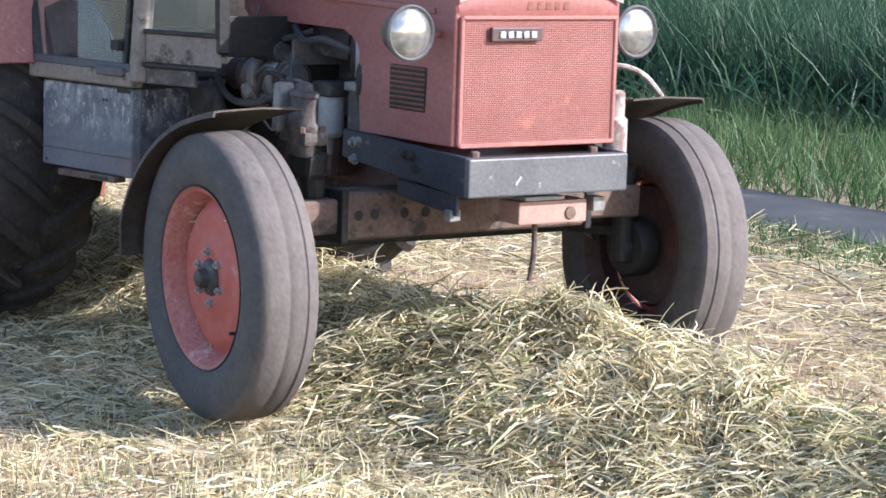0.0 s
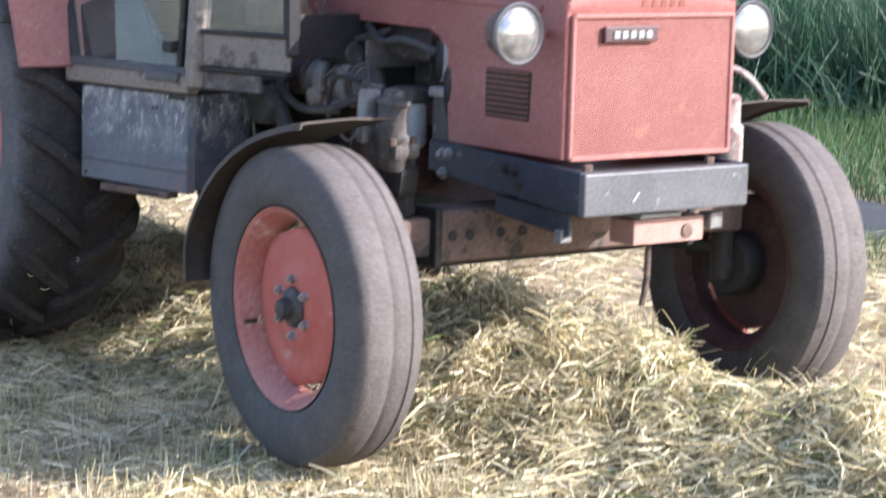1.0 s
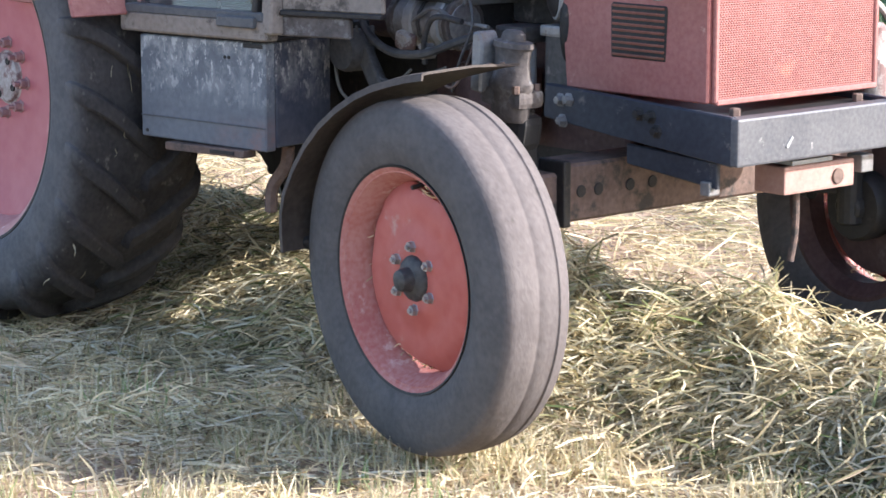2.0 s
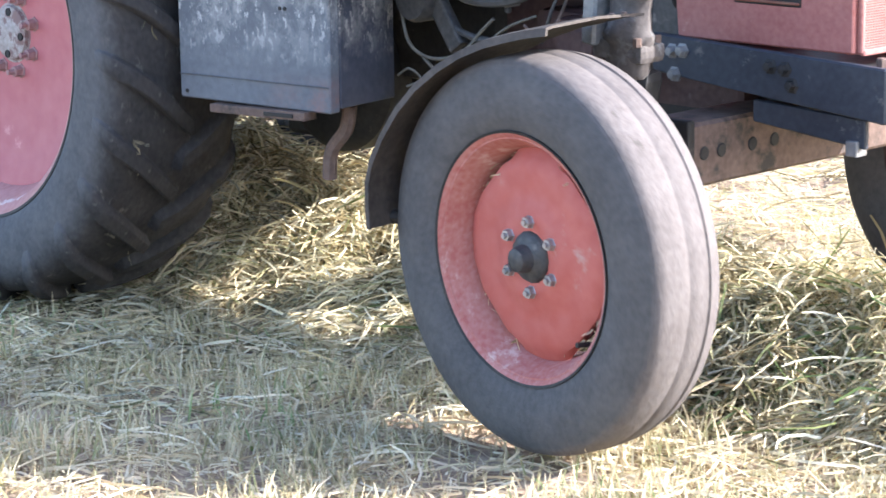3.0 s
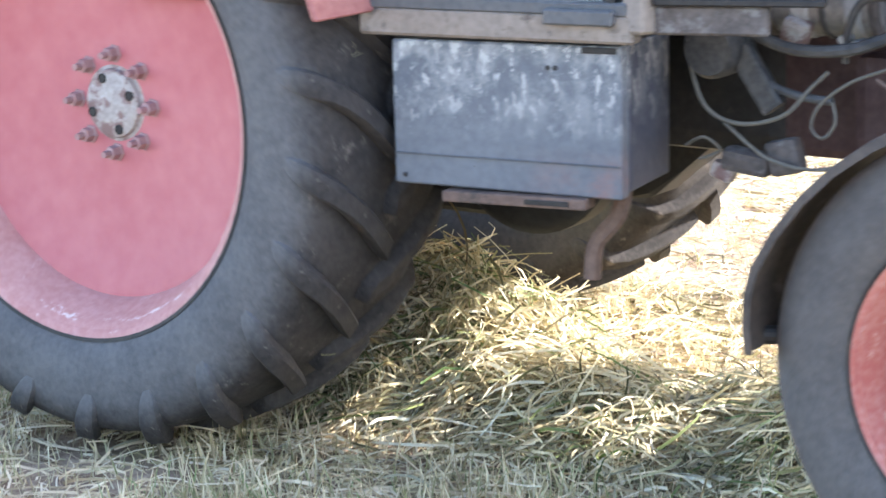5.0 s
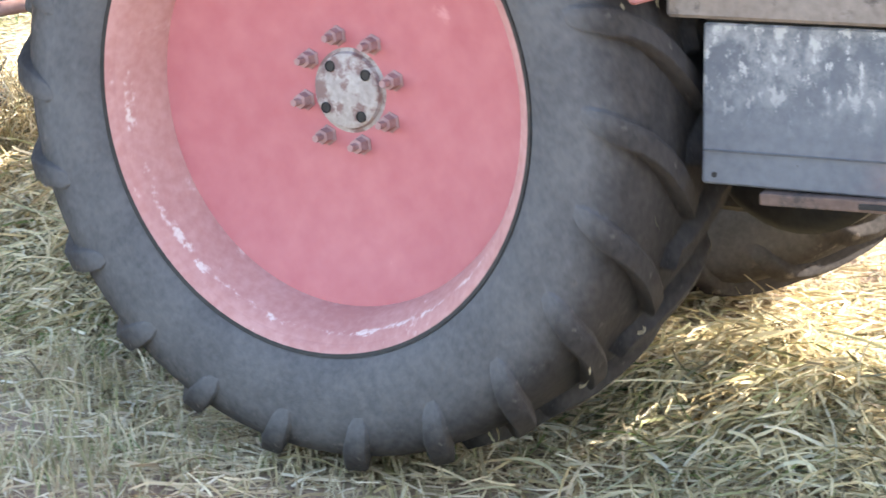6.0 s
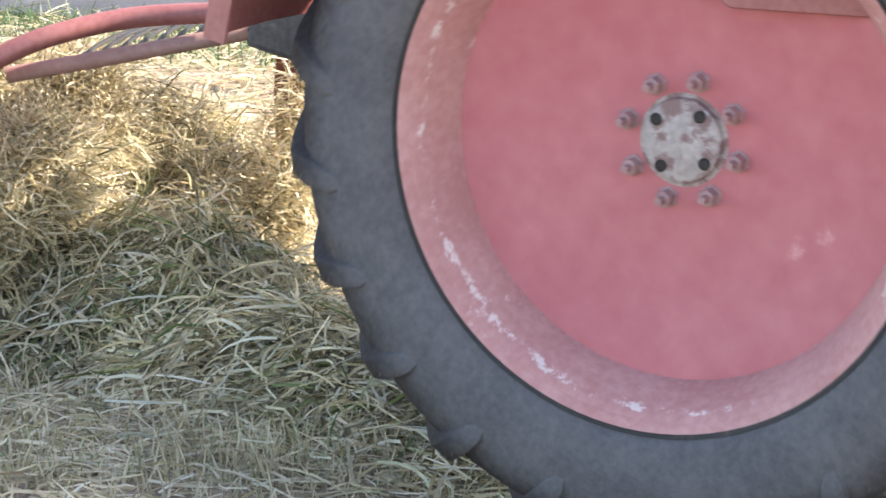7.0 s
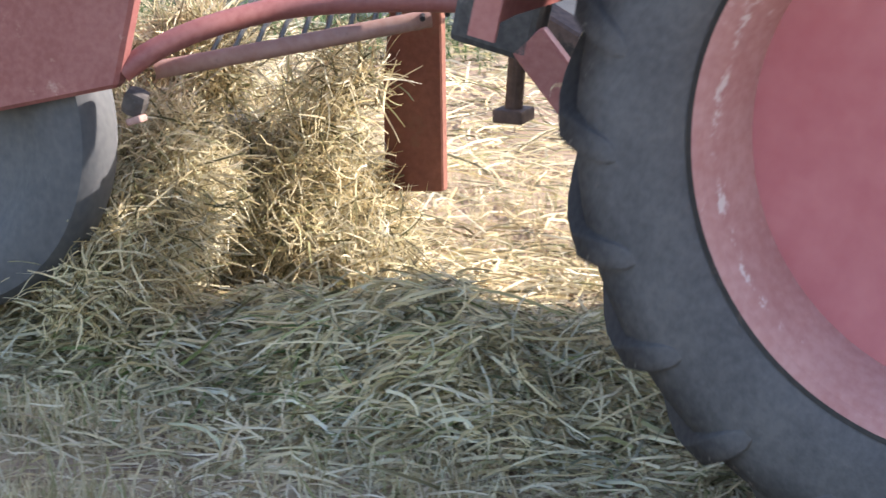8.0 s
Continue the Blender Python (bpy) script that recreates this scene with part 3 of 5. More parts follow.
blades("near_stubble", 62000, -6.6, 0.3, -2.3, -0.25, 0.03, 0.105, 0.0058, STUBBLE, "upright pale stubble standing in brown soil", "stubble", 0.34,
       lambda x, y: (windrow(x, y) < 0.05) & (rnd.random(len(x)) < np.clip(0.22 + 1.5 * rough(x * 2.6, y * 2.6 + 3), 0.05, 1) * np.interp(x, [-5.4, -4.4], [0.5, 1])), None, 2)
blades("green_shoots", 17000, -6.6, 0.3, -2.3, -0.3, 0.03, 0.085, 0.0052, SHOOTS, "fresh green shoots between the stubble", "grass", 0.42,
       lambda x, y: (windrow(x, y) < 0.04) & (rnd.random(len(x)) < np.clip(-0.25 + 1.6 * rough(x * 1.9 + 7, y * 1.9 + 1), 0.0, 1)), None, 2)
hay_layer("loose_straw", 52000, -10.0, 0.4, -2.2, -0.2, "loose pale straws lying across the stubble", 0.07, (0.05, 0.19), PALE_HAY,
          lambda x, y: rnd.random(len(x)) < np.clip(0.30 + 1.0 * rough(x * 2.1 + 3, y * 2.1 + 8), 0.06, 1))
blades("verge_grass", 44000, -24, -2.5, 5.0, 9.2, 0.10, 0.32, 0.0085, VERGE, "short bright green grass on the verge of the track", "grass", 0.5)
blades("track_side_grass", 16000, -16, -1.5, 3.15, 4.02, 0.04, 0.14, 0.006, VERGE, "low green grass between hay and asphalt track", "grass", 0.5,
       lambda x, y: rnd.random(len(x)) < (y - 3.0) / 0.9)
blades("tall_grass", 48000, -26, -8, 8.6, 13.0, 0.55, 1.15, 0.013, MEADOW, "dense tall dark green meadow grass behind the track", "grass", 0.34, None, -0.02, 3)
blades("hedge_growth", 22000, -34, -11, 13.0, 18.0, 1.1, 1.9, 0.034, MEADOW, "high dark green growth along the edge of the meadow", "hedge", 0.5, None, -0.02, 3)
blades("broad_weeds", 7000, -26, -8, 7.8, 10.5, 0.18, 0.75, 0.030, MEADOW, "broad-leaved green weeds at the foot of the tall grass", "weeds", 0.7, None, -0.02, 3, -0.3)

# ---- tractor ----
tractor = tagged(new("tractor"), "old faded red farm tractor with grey cab and dusty tyres", "tractor")
WHEELBASE, FRONT_Y, FRONT_R, REAR_Y, REAR_R = 2.088, 0.83, 0.435, 0.70, 0.765
FRONT_Z, REAR_Z = 0.449, 0.745
STEER, CAMBER = -5.4, 1.5


def front_wheel():
    """Wheel about its own centre; the outer side faces -y."""
    # tyre: outer bead, outer sidewall, ribbed tread, inner sidewall, inner bead
    tread = [(0.270, -0.083), (0.282, -0.092), (0.315, -0.104), (0.350, -0.107), (0.385, -0.101), (0.408, -0.093), (0.416, -0.088)]
    ribs = [(0.424, -0.082), (0.429, -0.066), (0.4320, -0.034), (0.4325, -0.014), (0.4310, -0.010), (0.4310, -0.006), (0.4335, -0.002), (0.4335, 0.018),
            (0.4325, 0.040), (0.4275, 0.044), (0.4275, 0.049), (0.4310, 0.053), (0.424, 0.082)]
    side = [(r, -y) for r, y in tread]
    wheel_bm = lathe_y([(0.272, -0.083), (0.276, -0.088), (0.271, -0.091), (0.263, -0.086), (0.257, -0.070), (0.246, -0.050), (0.236, -0.020),
                        (0.236, 0.055), (0.257, 0.072), (0.272, 0.083), (0.266, 0.083), (0.250, 0.072), (0.230, 0.058), (0.230, -0.018), (0.240, -0.048), (0.250, -0.068), (0.258, -0.082), (0.264, -0.082)], 72)
    wheel = part("front_wheel", wheel_bm, RIM_DUST, tractor, "red steel rim under pale dust", True)
    # the disc touches the rim between four flats
    bm = bmesh.new()
    n = 96
    face = [(0.030, -0.052), (0.072, -0.056), (0.100, -0.056), (0.118, -0.046), (0.150, -0.044), (0.190, -0.046), (0.212, -0.036), (0.236, -0.020)]
    rings = []
    for r, y in face + [(r, y + 0.007) for r, y in face[::-1]]:
        ring = []
        for i in range(n):
            a = 2 * math.pi * i / n
            d = abs(a % (math.pi / 2) - math.pi / 4)
            rr = min(r, 0.206 / math.cos(d)) if r > 0.2 else r
            ring.append(bm.verts.new((rr * math.cos(a), y, rr * math.sin(a))))
        rings.append(ring)
    rings.append(rings[0])
    for p, q in zip(rings, rings[1:]):
        for i in range(n):
            bm.faces.new((p[i], p[(i + 1) % n], q[(i + 1) % n], q[i]))
    part("disc", bm, RED_RIM, wheel, "dished red wheel disc with four flats", True)
    part("seam", lathe_y([(0.271, -0.0915), (0.2765, -0.0935), (0.277, -0.089), (0.271, -0.088), (0.271, -0.0915)], 72), BLACK, wheel)
    part("tyre", lathe_y(tread + side[::-1] + [(0.262, 0.06), (0.258, 0.0), (0.262, -0.06)] + tread[:1], 96), SMALL_TYRE, wheel, "grey dusty sidewalls", True)
    part("tread", lathe_y([(0.410, -0.092)] + ribs + [(0.410, 0.092)], 96), SMALL_TYRE, wheel, "pale ribbed tread, worn and dusty", True)
    part("groove", lathe_y([(0.2375, -0.0235), (0.2345, -0.0265), (0.2325, -0.0215), (0.2375, -0.0235)], 72), BLACK, wheel)
    # added dark lining and plate: dirt and inner-side shade put into the colour
    part("inner_well", lathe_y([(0.278, 0.080), (0.2785, 0.0875), (0.264, 0.0885), (0.247, 0.0735), (0.2275, 0.056), (0.2275, 0.0), (0.226, 0.0), (0.226, 0.057), (0.246, 0.0755), (0.264, 0.0865)], 72), MAROON, wheel, "dirty inner rim, darkened for shade", True)
    part("inner_cover", lathe_y([(0.05, 0.020), (0.14, 0.022), (0.200, 0.012), (0.208, -0.004), (0.204, -0.006), (0.14, 0.014), (0.05, 0.012)], 48), MAROON, wheel, "added dirty plate, darkened for the wheel's shaded inside", True)
    hub = part("hub", lathe_y([(0, -0.104), (0.016, -0.104), (0.025, -0.099), (0.029, -0.086), (0.031, -0.074), (0.044, -0.068), (0.052, -0.064), (0.057, -0.055), (0.058, 0.10), (0, 0.10)], 16), ENGINE, wheel, "greasy dark wheel hub", True)
    for k in range(6):
        a = math.radians(60 * k)
        c = Vector((0.077 * math.sin(a), -0.056, 0.077 * math.cos(a)))
        bm = lathe_y([(0, -0.020), (0.006, -0.020), (0.007, -0.013), (0.0125, -0.013), (0.0135, -0.002), (0.017, 0.002), (0.017, 0.008)], 6, None, Matrix.Translation(c))
        part("wheel_nut", bm, STEEL, wheel, "bright wheel nut")
    n = 120
    th = rnd.integers(0, 4, n) * math.pi / 2 + math.pi / 4 + rnd.normal(0, 0.22, n)
    rr = rnd.uniform(0.204, 0.226, n)
    caught = ribbons("caught_straw", np.stack([rr * np.cos(th), rnd.uniform(-0.03, 0.0, n), rr * np.sin(th)], 1), rnd.uniform(0, 6.28, n), rnd.normal(0, 0.9, n), rnd.uniform(0.015, 0.05, n), rnd.uniform(0.003, 0.006, n), rnd.normal(0, 0.4, n), rnd.normal(0, 0.5, n), HAY, wheel, 3, 0.5)
    tagged(caught, "bits of straw caught behind the wheel disc", kind="stuff")
    a = radians(132)
    part("valve", rod((0.238 * math.sin(a), -0.045, 0.238 * math.cos(a)), (0.232 * math.sin(a), -0.085, 0.232 * math.cos(a)), 0.006), BLACK, wheel)
    return wheel


def rear_wheel():
    prof_rim = [(0.482, -0.189), (0.490, -0.194), (0.486, -0.199), (0.474, -0.193), (0.463, -0.178), (0.452, -0.150), (0.440, -0.128), (0.424, -0.085), (0.424, 0.10),
                (0.455, 0.15), (0.484, 0.19), (0.470, 0.188), (0.448, 0.150), (0.415, 0.10), (0.415, -0.080), (0.432, -0.125), (0.446, -0.152), (0.456, -0.175), (0.470, -0.186)]
    wheel = part("rear_wheel", lathe_y(prof_rim, 96), PINK_DUST, tractor, "wide scuffed pale red steel rim", True)
    part("disc", lathe_y([(0.06, -0.046), (0.15, -0.046), (0.25, -0.053), (0.36, -0.070), (0.405, -0.084), (0.424, -0.085), (0.41, -0.070), (0.25, -0.040), (0.06, -0.034)], 96), PINK_RIM, wheel, "broad faded red wheel disc", True)
    tyre_prof = [(0.484, -0.187), (0.497, -0.203), (0.53, -0.218), (0.585, -0.222), (0.630, -0.214), (0.662, -0.203), (0.686, -0.186), (0.699, -0.150), (0.705, -0.08), (0.707, 0.0)]
    full = tyre_prof + [(r, -y) for r, y in tyre_prof[-2::-1]] + [(0.47, 0.15), (0.455, 0.0), (0.47, -0.15), tyre_prof[0]]
    bm = lathe_y(full, 96)
    part("tyre", bm, BIG_TYRE, wheel, "large grey lugged tyre, dark brown tread", True)
    part("seam", lathe_y([(0.4835, -0.1985), (0.4915, -0.2005), (0.4925, -0.195), (0.484, -0.193), (0.4835, -0.1985)], 96), BLACK, wheel)
    # bars of the tread: the middle leads, the shoulder trails and dies out on the sidewall
    count = 22
    path = ((0.702, -0.016, 1, 0, 0.018, 0.018, -0.008), (0.705, -0.006, 1, 0, 0.030, 0.024, 0.0), (0.705, 0.03, 1, 0, 0.034, 0.025, 0.040),
            (0.703, 0.075, 1, 0.05, 0.036, 0.025, 0.095), (0.700, 0.115, 0.98, 0.2, 0.036, 0.025, 0.145), (0.694, 0.150, 0.92, 0.39, 0.035, 0.025, 0.185),
            (0.682, 0.180, 0.85, 0.52, 0.034, 0.025, 0.215), (0.664, 0.195, 0.5, 0.87, 0.027, 0.025, 0.236), (0.644, 0.206, 0.3, 0.95, 0.018, 0.023, 0.252),
            (0.622, 0.2135, 0.2, 0.98, 0.009, 0.019, 0.266), (0.604, 0.217, 0.1, 1.0, 0.002, 0.010, 0.276))
    section = ((1.30, -0.35), (1.14, 0.35), (1.04, 0.86), (0.84, 1.0), (0.0, 0.98), (-0.72, 0.99), (-0.96, 0.86), (-1.10, 0.35), (-1.32, -0.35))
    for sgn in (-1, 1):
        bm = bmesh.new()
        prev = None
        for r0, y0, nr, ny, high, half, lag in path:
            ring = []
            for w, f in section:
                r, a = r0 + nr * high * f, half * w / r0 - lag
                ring.append(bm.verts.new((r * math.sin(a), sgn * (y0 + ny * high * f), r * math.cos(a))))
            if prev:
                for k in range(len(section) - 1):
                    bm.faces.new((prev[k], prev[k + 1], ring[k + 1], ring[k]))
            else:
                bm.faces.new(ring)
            prev = ring
        bm.faces.new(prev[::-1])
        first = part("tread_lug", bm, BIG_TYRE, wheel, "", True)
        for k in range(count):
            lug = first if k == 0 else new("tread_lug", first.data)
            lug.parent = wheel
            lug.matrix_basis = pose(0, 0, 0, 0, 360 * (k + (0.5 if sgn > 0 else 0)) / count - 7.5, 0)
    n = 34
    th, yy = rnd.uniform(0, 6.28, n), -np.abs(rnd.normal(0.10, 0.06, n))
    base = np.stack([0.728 * np.sin(th), yy, 0.728 * np.cos(th)], 1)
    caught = ribbons("caught_hay", base, rnd.uniform(0, 6.28, n), rnd.normal(0, 0.8, n), rnd.uniform(0.02, 0.06, n), rnd.uniform(0.0018, 0.0035, n), rnd.normal(0, 0.4, n), rnd.normal(0, 0.5, n), HAY, wheel, 3, 0.5)
    tagged(caught, "a few dry stalks caught on the tread", kind="stuff")
    hub = part("hub", lathe_y([(0, -0.062), (0.066, -0.062), (0.073, -0.058), (0.076, -0.048), (0.09, -0.044), (0.09, 0.2), (0, 0.2)], 40), HUBGREY, wheel, "chalky scraped hub face", True)
    for k in range(4):
        a = radians(90 * k)
        c = (0.058 * math.sin(a), -0.0635, 0.058 * math.cos(a))
        part("hub_hole", lathe_y([(0, 0.0), (0.0085, 0.0), (0.0095, -0.002), (0.011, -0.001), (0.011, 0.01)], 14, None, Matrix.Translation(c)), BLACK, wheel, "dark bolt hole")
    for k in range(8):
        a = radians(45 * k + 22.5)
        c = Vector((0.107 * math.sin(a), -0.046, 0.107 * math.cos(a)))
        bm = lathe_y([(0, -0.045), (0.0075, -0.045), (0.008, -0.026), (0.015, -0.025), (0.016, -0.004), (0.021, -0.002), (0.021, 0.006)], 6, None, Matrix.Translation(c))
        part("wheel_nut", bm, NUTS, wheel, "long dusty wheel stud and nut")
    return wheel


front_near = front_wheel()
front_far = copy_thing(front_near, Matrix())
front_far.parent = tractor
rear_near = rear_wheel()
rear_far = copy_thing(rear_near, Matrix())
rear_far.parent = tractor


def hood():
    side = [(1.30, 1.40), (2.40, 1.345), (2.487, 1.295), (2.487, 0.855), (2.00, 0.855), (1.985, 1.10), (1.955, 1.150), (1.90, 1.172), (1.335, 1.172), (1.30, 1.20)]
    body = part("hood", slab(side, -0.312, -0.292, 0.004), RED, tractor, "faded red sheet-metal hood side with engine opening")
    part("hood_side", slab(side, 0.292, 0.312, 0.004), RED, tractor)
    # crowned lid
    bm = bmesh.new()
    rows = []
    for x, z, w in ((1.30, 1.405, 0.318), (1.7, 1.385, 0.318), (2.1, 1.364, 0.318), (2.36, 1.349, 0.318), (2.46, 1.328, 0.316), (2.503, 1.305, 0.312), (2.506, 1.292, 0.310)):
        row = []
        for k in range(13):
            u = -1 + k / 6
            row.append(bm.verts.new((x, u * w, z + 0.030 * (1 - u * u) - 0.012 * abs(u) ** 6)))
        rows.append(row)
    for a, b in zip(rows, rows[1:]):
        for k in range(12):
            bm.faces.new((a[k], a[k + 1], b[k + 1], b[k]))
    bmesh.ops.solidify(bm, geom=bm.faces[:], thickness=0.008)
    part("hood_lid", bm, RED_LID, tractor, "crowned hood lid, bleached, its sunlit lightness put into the paint", True)
    part("hood_crease", box((1.02, 0.012, 0.020), (1.88, -0.314, 1.262), 0.005, (0, 1.2, 0)), RED, tractor)
    bm = bmesh.new()
    rows = []
    for v in range(5):
        row = []
        for k in range(13):
            u = -1 + k / 6
            top = 1.296 + 0.028 * (1 - u * u) - 0.010 * abs(u) ** 6
            row.append(bm.verts.new((2.494 + 0.006 * math.sin(v / 4 * 3.14) - 0.010 * abs(u) ** 8, u * 0.304, 1.236 + (top - 1.236) * v / 4)))
        rows.append(row)
    for a, b in zip(rows, rows[1:]):
        for k in range(12):
            bm.faces.new((a[k], a[k + 1], b[k + 1], b[k]))
    bmesh.ops.solidify(bm, geom=bm.faces[:], thickness=0.012)
    part("nose_band", bm, RED, tractor, "red nose band with worn paint", True)
    # rest of worn lettering on the nose, as bars
    for k, w in enumerate((0.022, 0.016, 0.020, 0.018, 0.020)):
        part("faded_mark", box((0.002, w, 0.024), (2.5000, -0.045 + 0.034 * k, 1.272), 0.0015), RUSTRED, tractor, "faded dark mark left by old lettering")
    # side louvre
    vent = part("side_vent", slab([(2.162, 0.945), (2.348, 0.945), (2.354, 1.074), (2.350, 1.080), (2.166, 1.080), (2.160, 1.074)], -0.3155, -0.306, 0.003), BLACK, tractor, "dark louvred opening in the hood side")
    for k in range(9):
        part("louvre", bar((2.168, -0.3165, 0.953 + 0.015 * k), (2.346, -0.3165, 0.953 + 0.015 * k), 0.006, 0.0065, 0.002), RUSTRED, vent)
    return body


def grille():
    frame_ = part("grille", box((0.018, 0.592, 0.385), (2.484, 0, 1.046), 0.006), RED_GRILLE, tractor, "red perforated grille with a fine woven relief")
    # rows of small raised cells
    n_y, n_z = 62, 66
    ys, zs = np.meshgrid(np.linspace(-0.286, 0.286, n_y), np.linspace(0.866, 1.230, n_z), indexing="ij")
    ys = ys + 0.0028 * (np.arange(n_z) % 2)[None, :]
    wy, wz = 0.0034, 0.0017
    base = np.stack([2.4935 + 0 * ys, ys, zs], -1)[:, :, None, :]
    off = np.array([[0, -wy, -wz], [0, wy, -wz], [0, wy, wz], [0, -wy, wz], [0.003, -wy * 0.6, -wz * 0.4], [0.003, wy * 0.6, -wz * 0.4], [0.003, wy * 0.6, wz * 0.4], [0.003, -wy * 0.6, wz * 0.4]])
    v = (base + off).reshape(-1, 3)
    f = np.array([[4, 5, 6, 7], [0, 1, 5, 4], [1, 2, 6, 5], [2, 3, 7, 6], [3, 0, 4, 7]])
    faces = (np.arange(n_y * n_z)[:, None, None] * 8 + f).reshape(-1, 4)
    mesh_o = mesh_object("grille_mesh", v, faces, RED_GRILLE, frame_)
    tagged(mesh_o, "fine raised grille cells", kind="stuff")
    part("grille_edge", bar((2.497, -0.294, 0.858), (2.497, 0.294, 0.858), 0.014, 0.014), RED_GRILLE, frame_)
    part("grille_edge", bar((2.497, -0.294, 1.236), (2.497, 0.294, 1.236), 0.014, 0.012), RED_GRILLE, frame_)
    for y in (-0.292, 0.292):
        part("grille_edge", bar((2.494, y, 0.856), (2.494, y, 1.240), 0.014, 0.014), RED_GRILLE, frame_)
    badge = part("badge", box((0.014, 0.190, 0.042), (2.506, -0.10, 1.188), 0.004), BADGEDARK, tractor, "small dark name plate with pale raised shapes")
    for k in range(5):
        part("badge_shape", box((0.006, 0.021, 0.020), (2.515, -0.157 + 0.029 * k, 1.187), 0.002, (8 if k % 2 else 0, 0, 0)), WHITE, badge, "pale raised shape")


def headlight(y, tilt):
    c = Matrix.Translation((2.44, y, 1.190)) @ pose(0, 0, 0, 0, 90 + tilt, 0)
    body = part("headlight", lathe_z([(0, -0.085), (0.03, -0.082), (0.055, -0.06), (0.070, -0.025), (0.074, 0.0), (0.079, 0.004), (0.081, 0.012), (0.077, 0.018), (0.071, 0.016)], 40, None, c), RUST, tractor, "round headlight with rusty red shell", True)
    part("lens", lathe_z([(0.0735, 0.012), (0.06, 0.022), (0.04, 0.029), (0.02, 0.033), (0, 0.034)], 40, None, c), LENS, body, "clear ribbed headlight glass", True)
    part("rim_ring", lathe_z([(0.0735, 0.010), (0.0825, 0.008), (0.0835, 0.016), (0.078, 0.021), (0.0725, 0.017), (0.0735, 0.010)], 40, None, c), GALV, body, "pale worn lamp ring", True)
    s = -1 if y < 0 else 1
    part("lamp_bracket", bar((2.40, y - s * 0.05, 1.185), (2.40, s * 0.305, 1.185), 0.03, 0.02), RED, body)


def front_frame():
    bumper = part("bumper", box((0.05, 0.600, 0.115), (2.585, -0.035, 0.775), 0.006), BUMPER, tractor, "grey steel weight bar with scratches")
    part("scratch", bar((2.6115, -0.165, 0.752), (2.6115, -0.145, 0.776), 0.003, 0.008, 0), WHITE, bumper, "pale scratch")
    for y in (-0.325, 0.255):
        rail = part("frame_rail", slab([(1.94, 0.775), (2.20, 0.752), (2.59, 0.716), (2.59, 0.835), (1.945, 0.862)], y - 0.011, y + 0.011, 0.004), RAIL, tractor, "blue-black painted side rail")
        for x, z in ((2.005, 0.825), (2.012, 0.773), (2.035, 0.828), (2.285, 0.815), (2.325, 0.812), (2.345, 0.778)):
            part("bolt", lathe_y([(0, -0.016), (0.010, -0.015), (0.013, -0.002), (0.019, 0.0), (0.019, 0.006)], 6, None, Matrix.Translation((x, y - 0.012, z))), ALU if x < 2.1 else BLACK, rail, "bolt head")
    part("lower_plate", slab([(2.225, 0.735), (2.225, 0.685), (2.53, 0.655), (2.53, 0.720)], -0.32, -0.305, 0.003), RAIL, tractor, "blue-black gusset plate under the rail")
    part("plate_tab", box((0.03, 0.04, 0.035), (2.50, -0.31, 0.655), 0.004), ALU, tractor)
    # shelf between bumper and grille
    part("radiator_shelf", box((0.50, 0.56, 0.02), (2.32, -0.02, 0.815), 0.004), BLACK, tractor)
    for y in (-0.25, 0.20):
        part("shelf_bolt", rod((2.52, y, 0.822), (2.52, y, 0.845), 0.014, None, 6), RUST, tractor)
    # front hitch
    hitch = part("front_hitch", box((0.10, 0.26, 0.07), (2.50, 0.03, 0.655), 0.006), PRIMER, tractor, "pale pink primed towing block with pin hole")
    part("hitch_eye", rod((2.556, 0.095, 0.650), (2.548, 0.095, 0.650), 0.020), RUST, hitch)
    part("hitch_top", box((0.11, 0.15, 0.012), (2.505, -0.01, 0.699), 0.003), WHITE, hitch)
    part("hitch_lug", box((0.05, 0.045, 0.045), (2.53, 0.205, 0.672), 0.004), ALU, tractor)
    part("hanging_pin", tube([(2.50, 0.0, 0.63), (2.50, 0.0, 0.52), (2.495, -0.01, 0.44)], 0.009), RUST, tractor, "rusty pin hanging from the hitch")


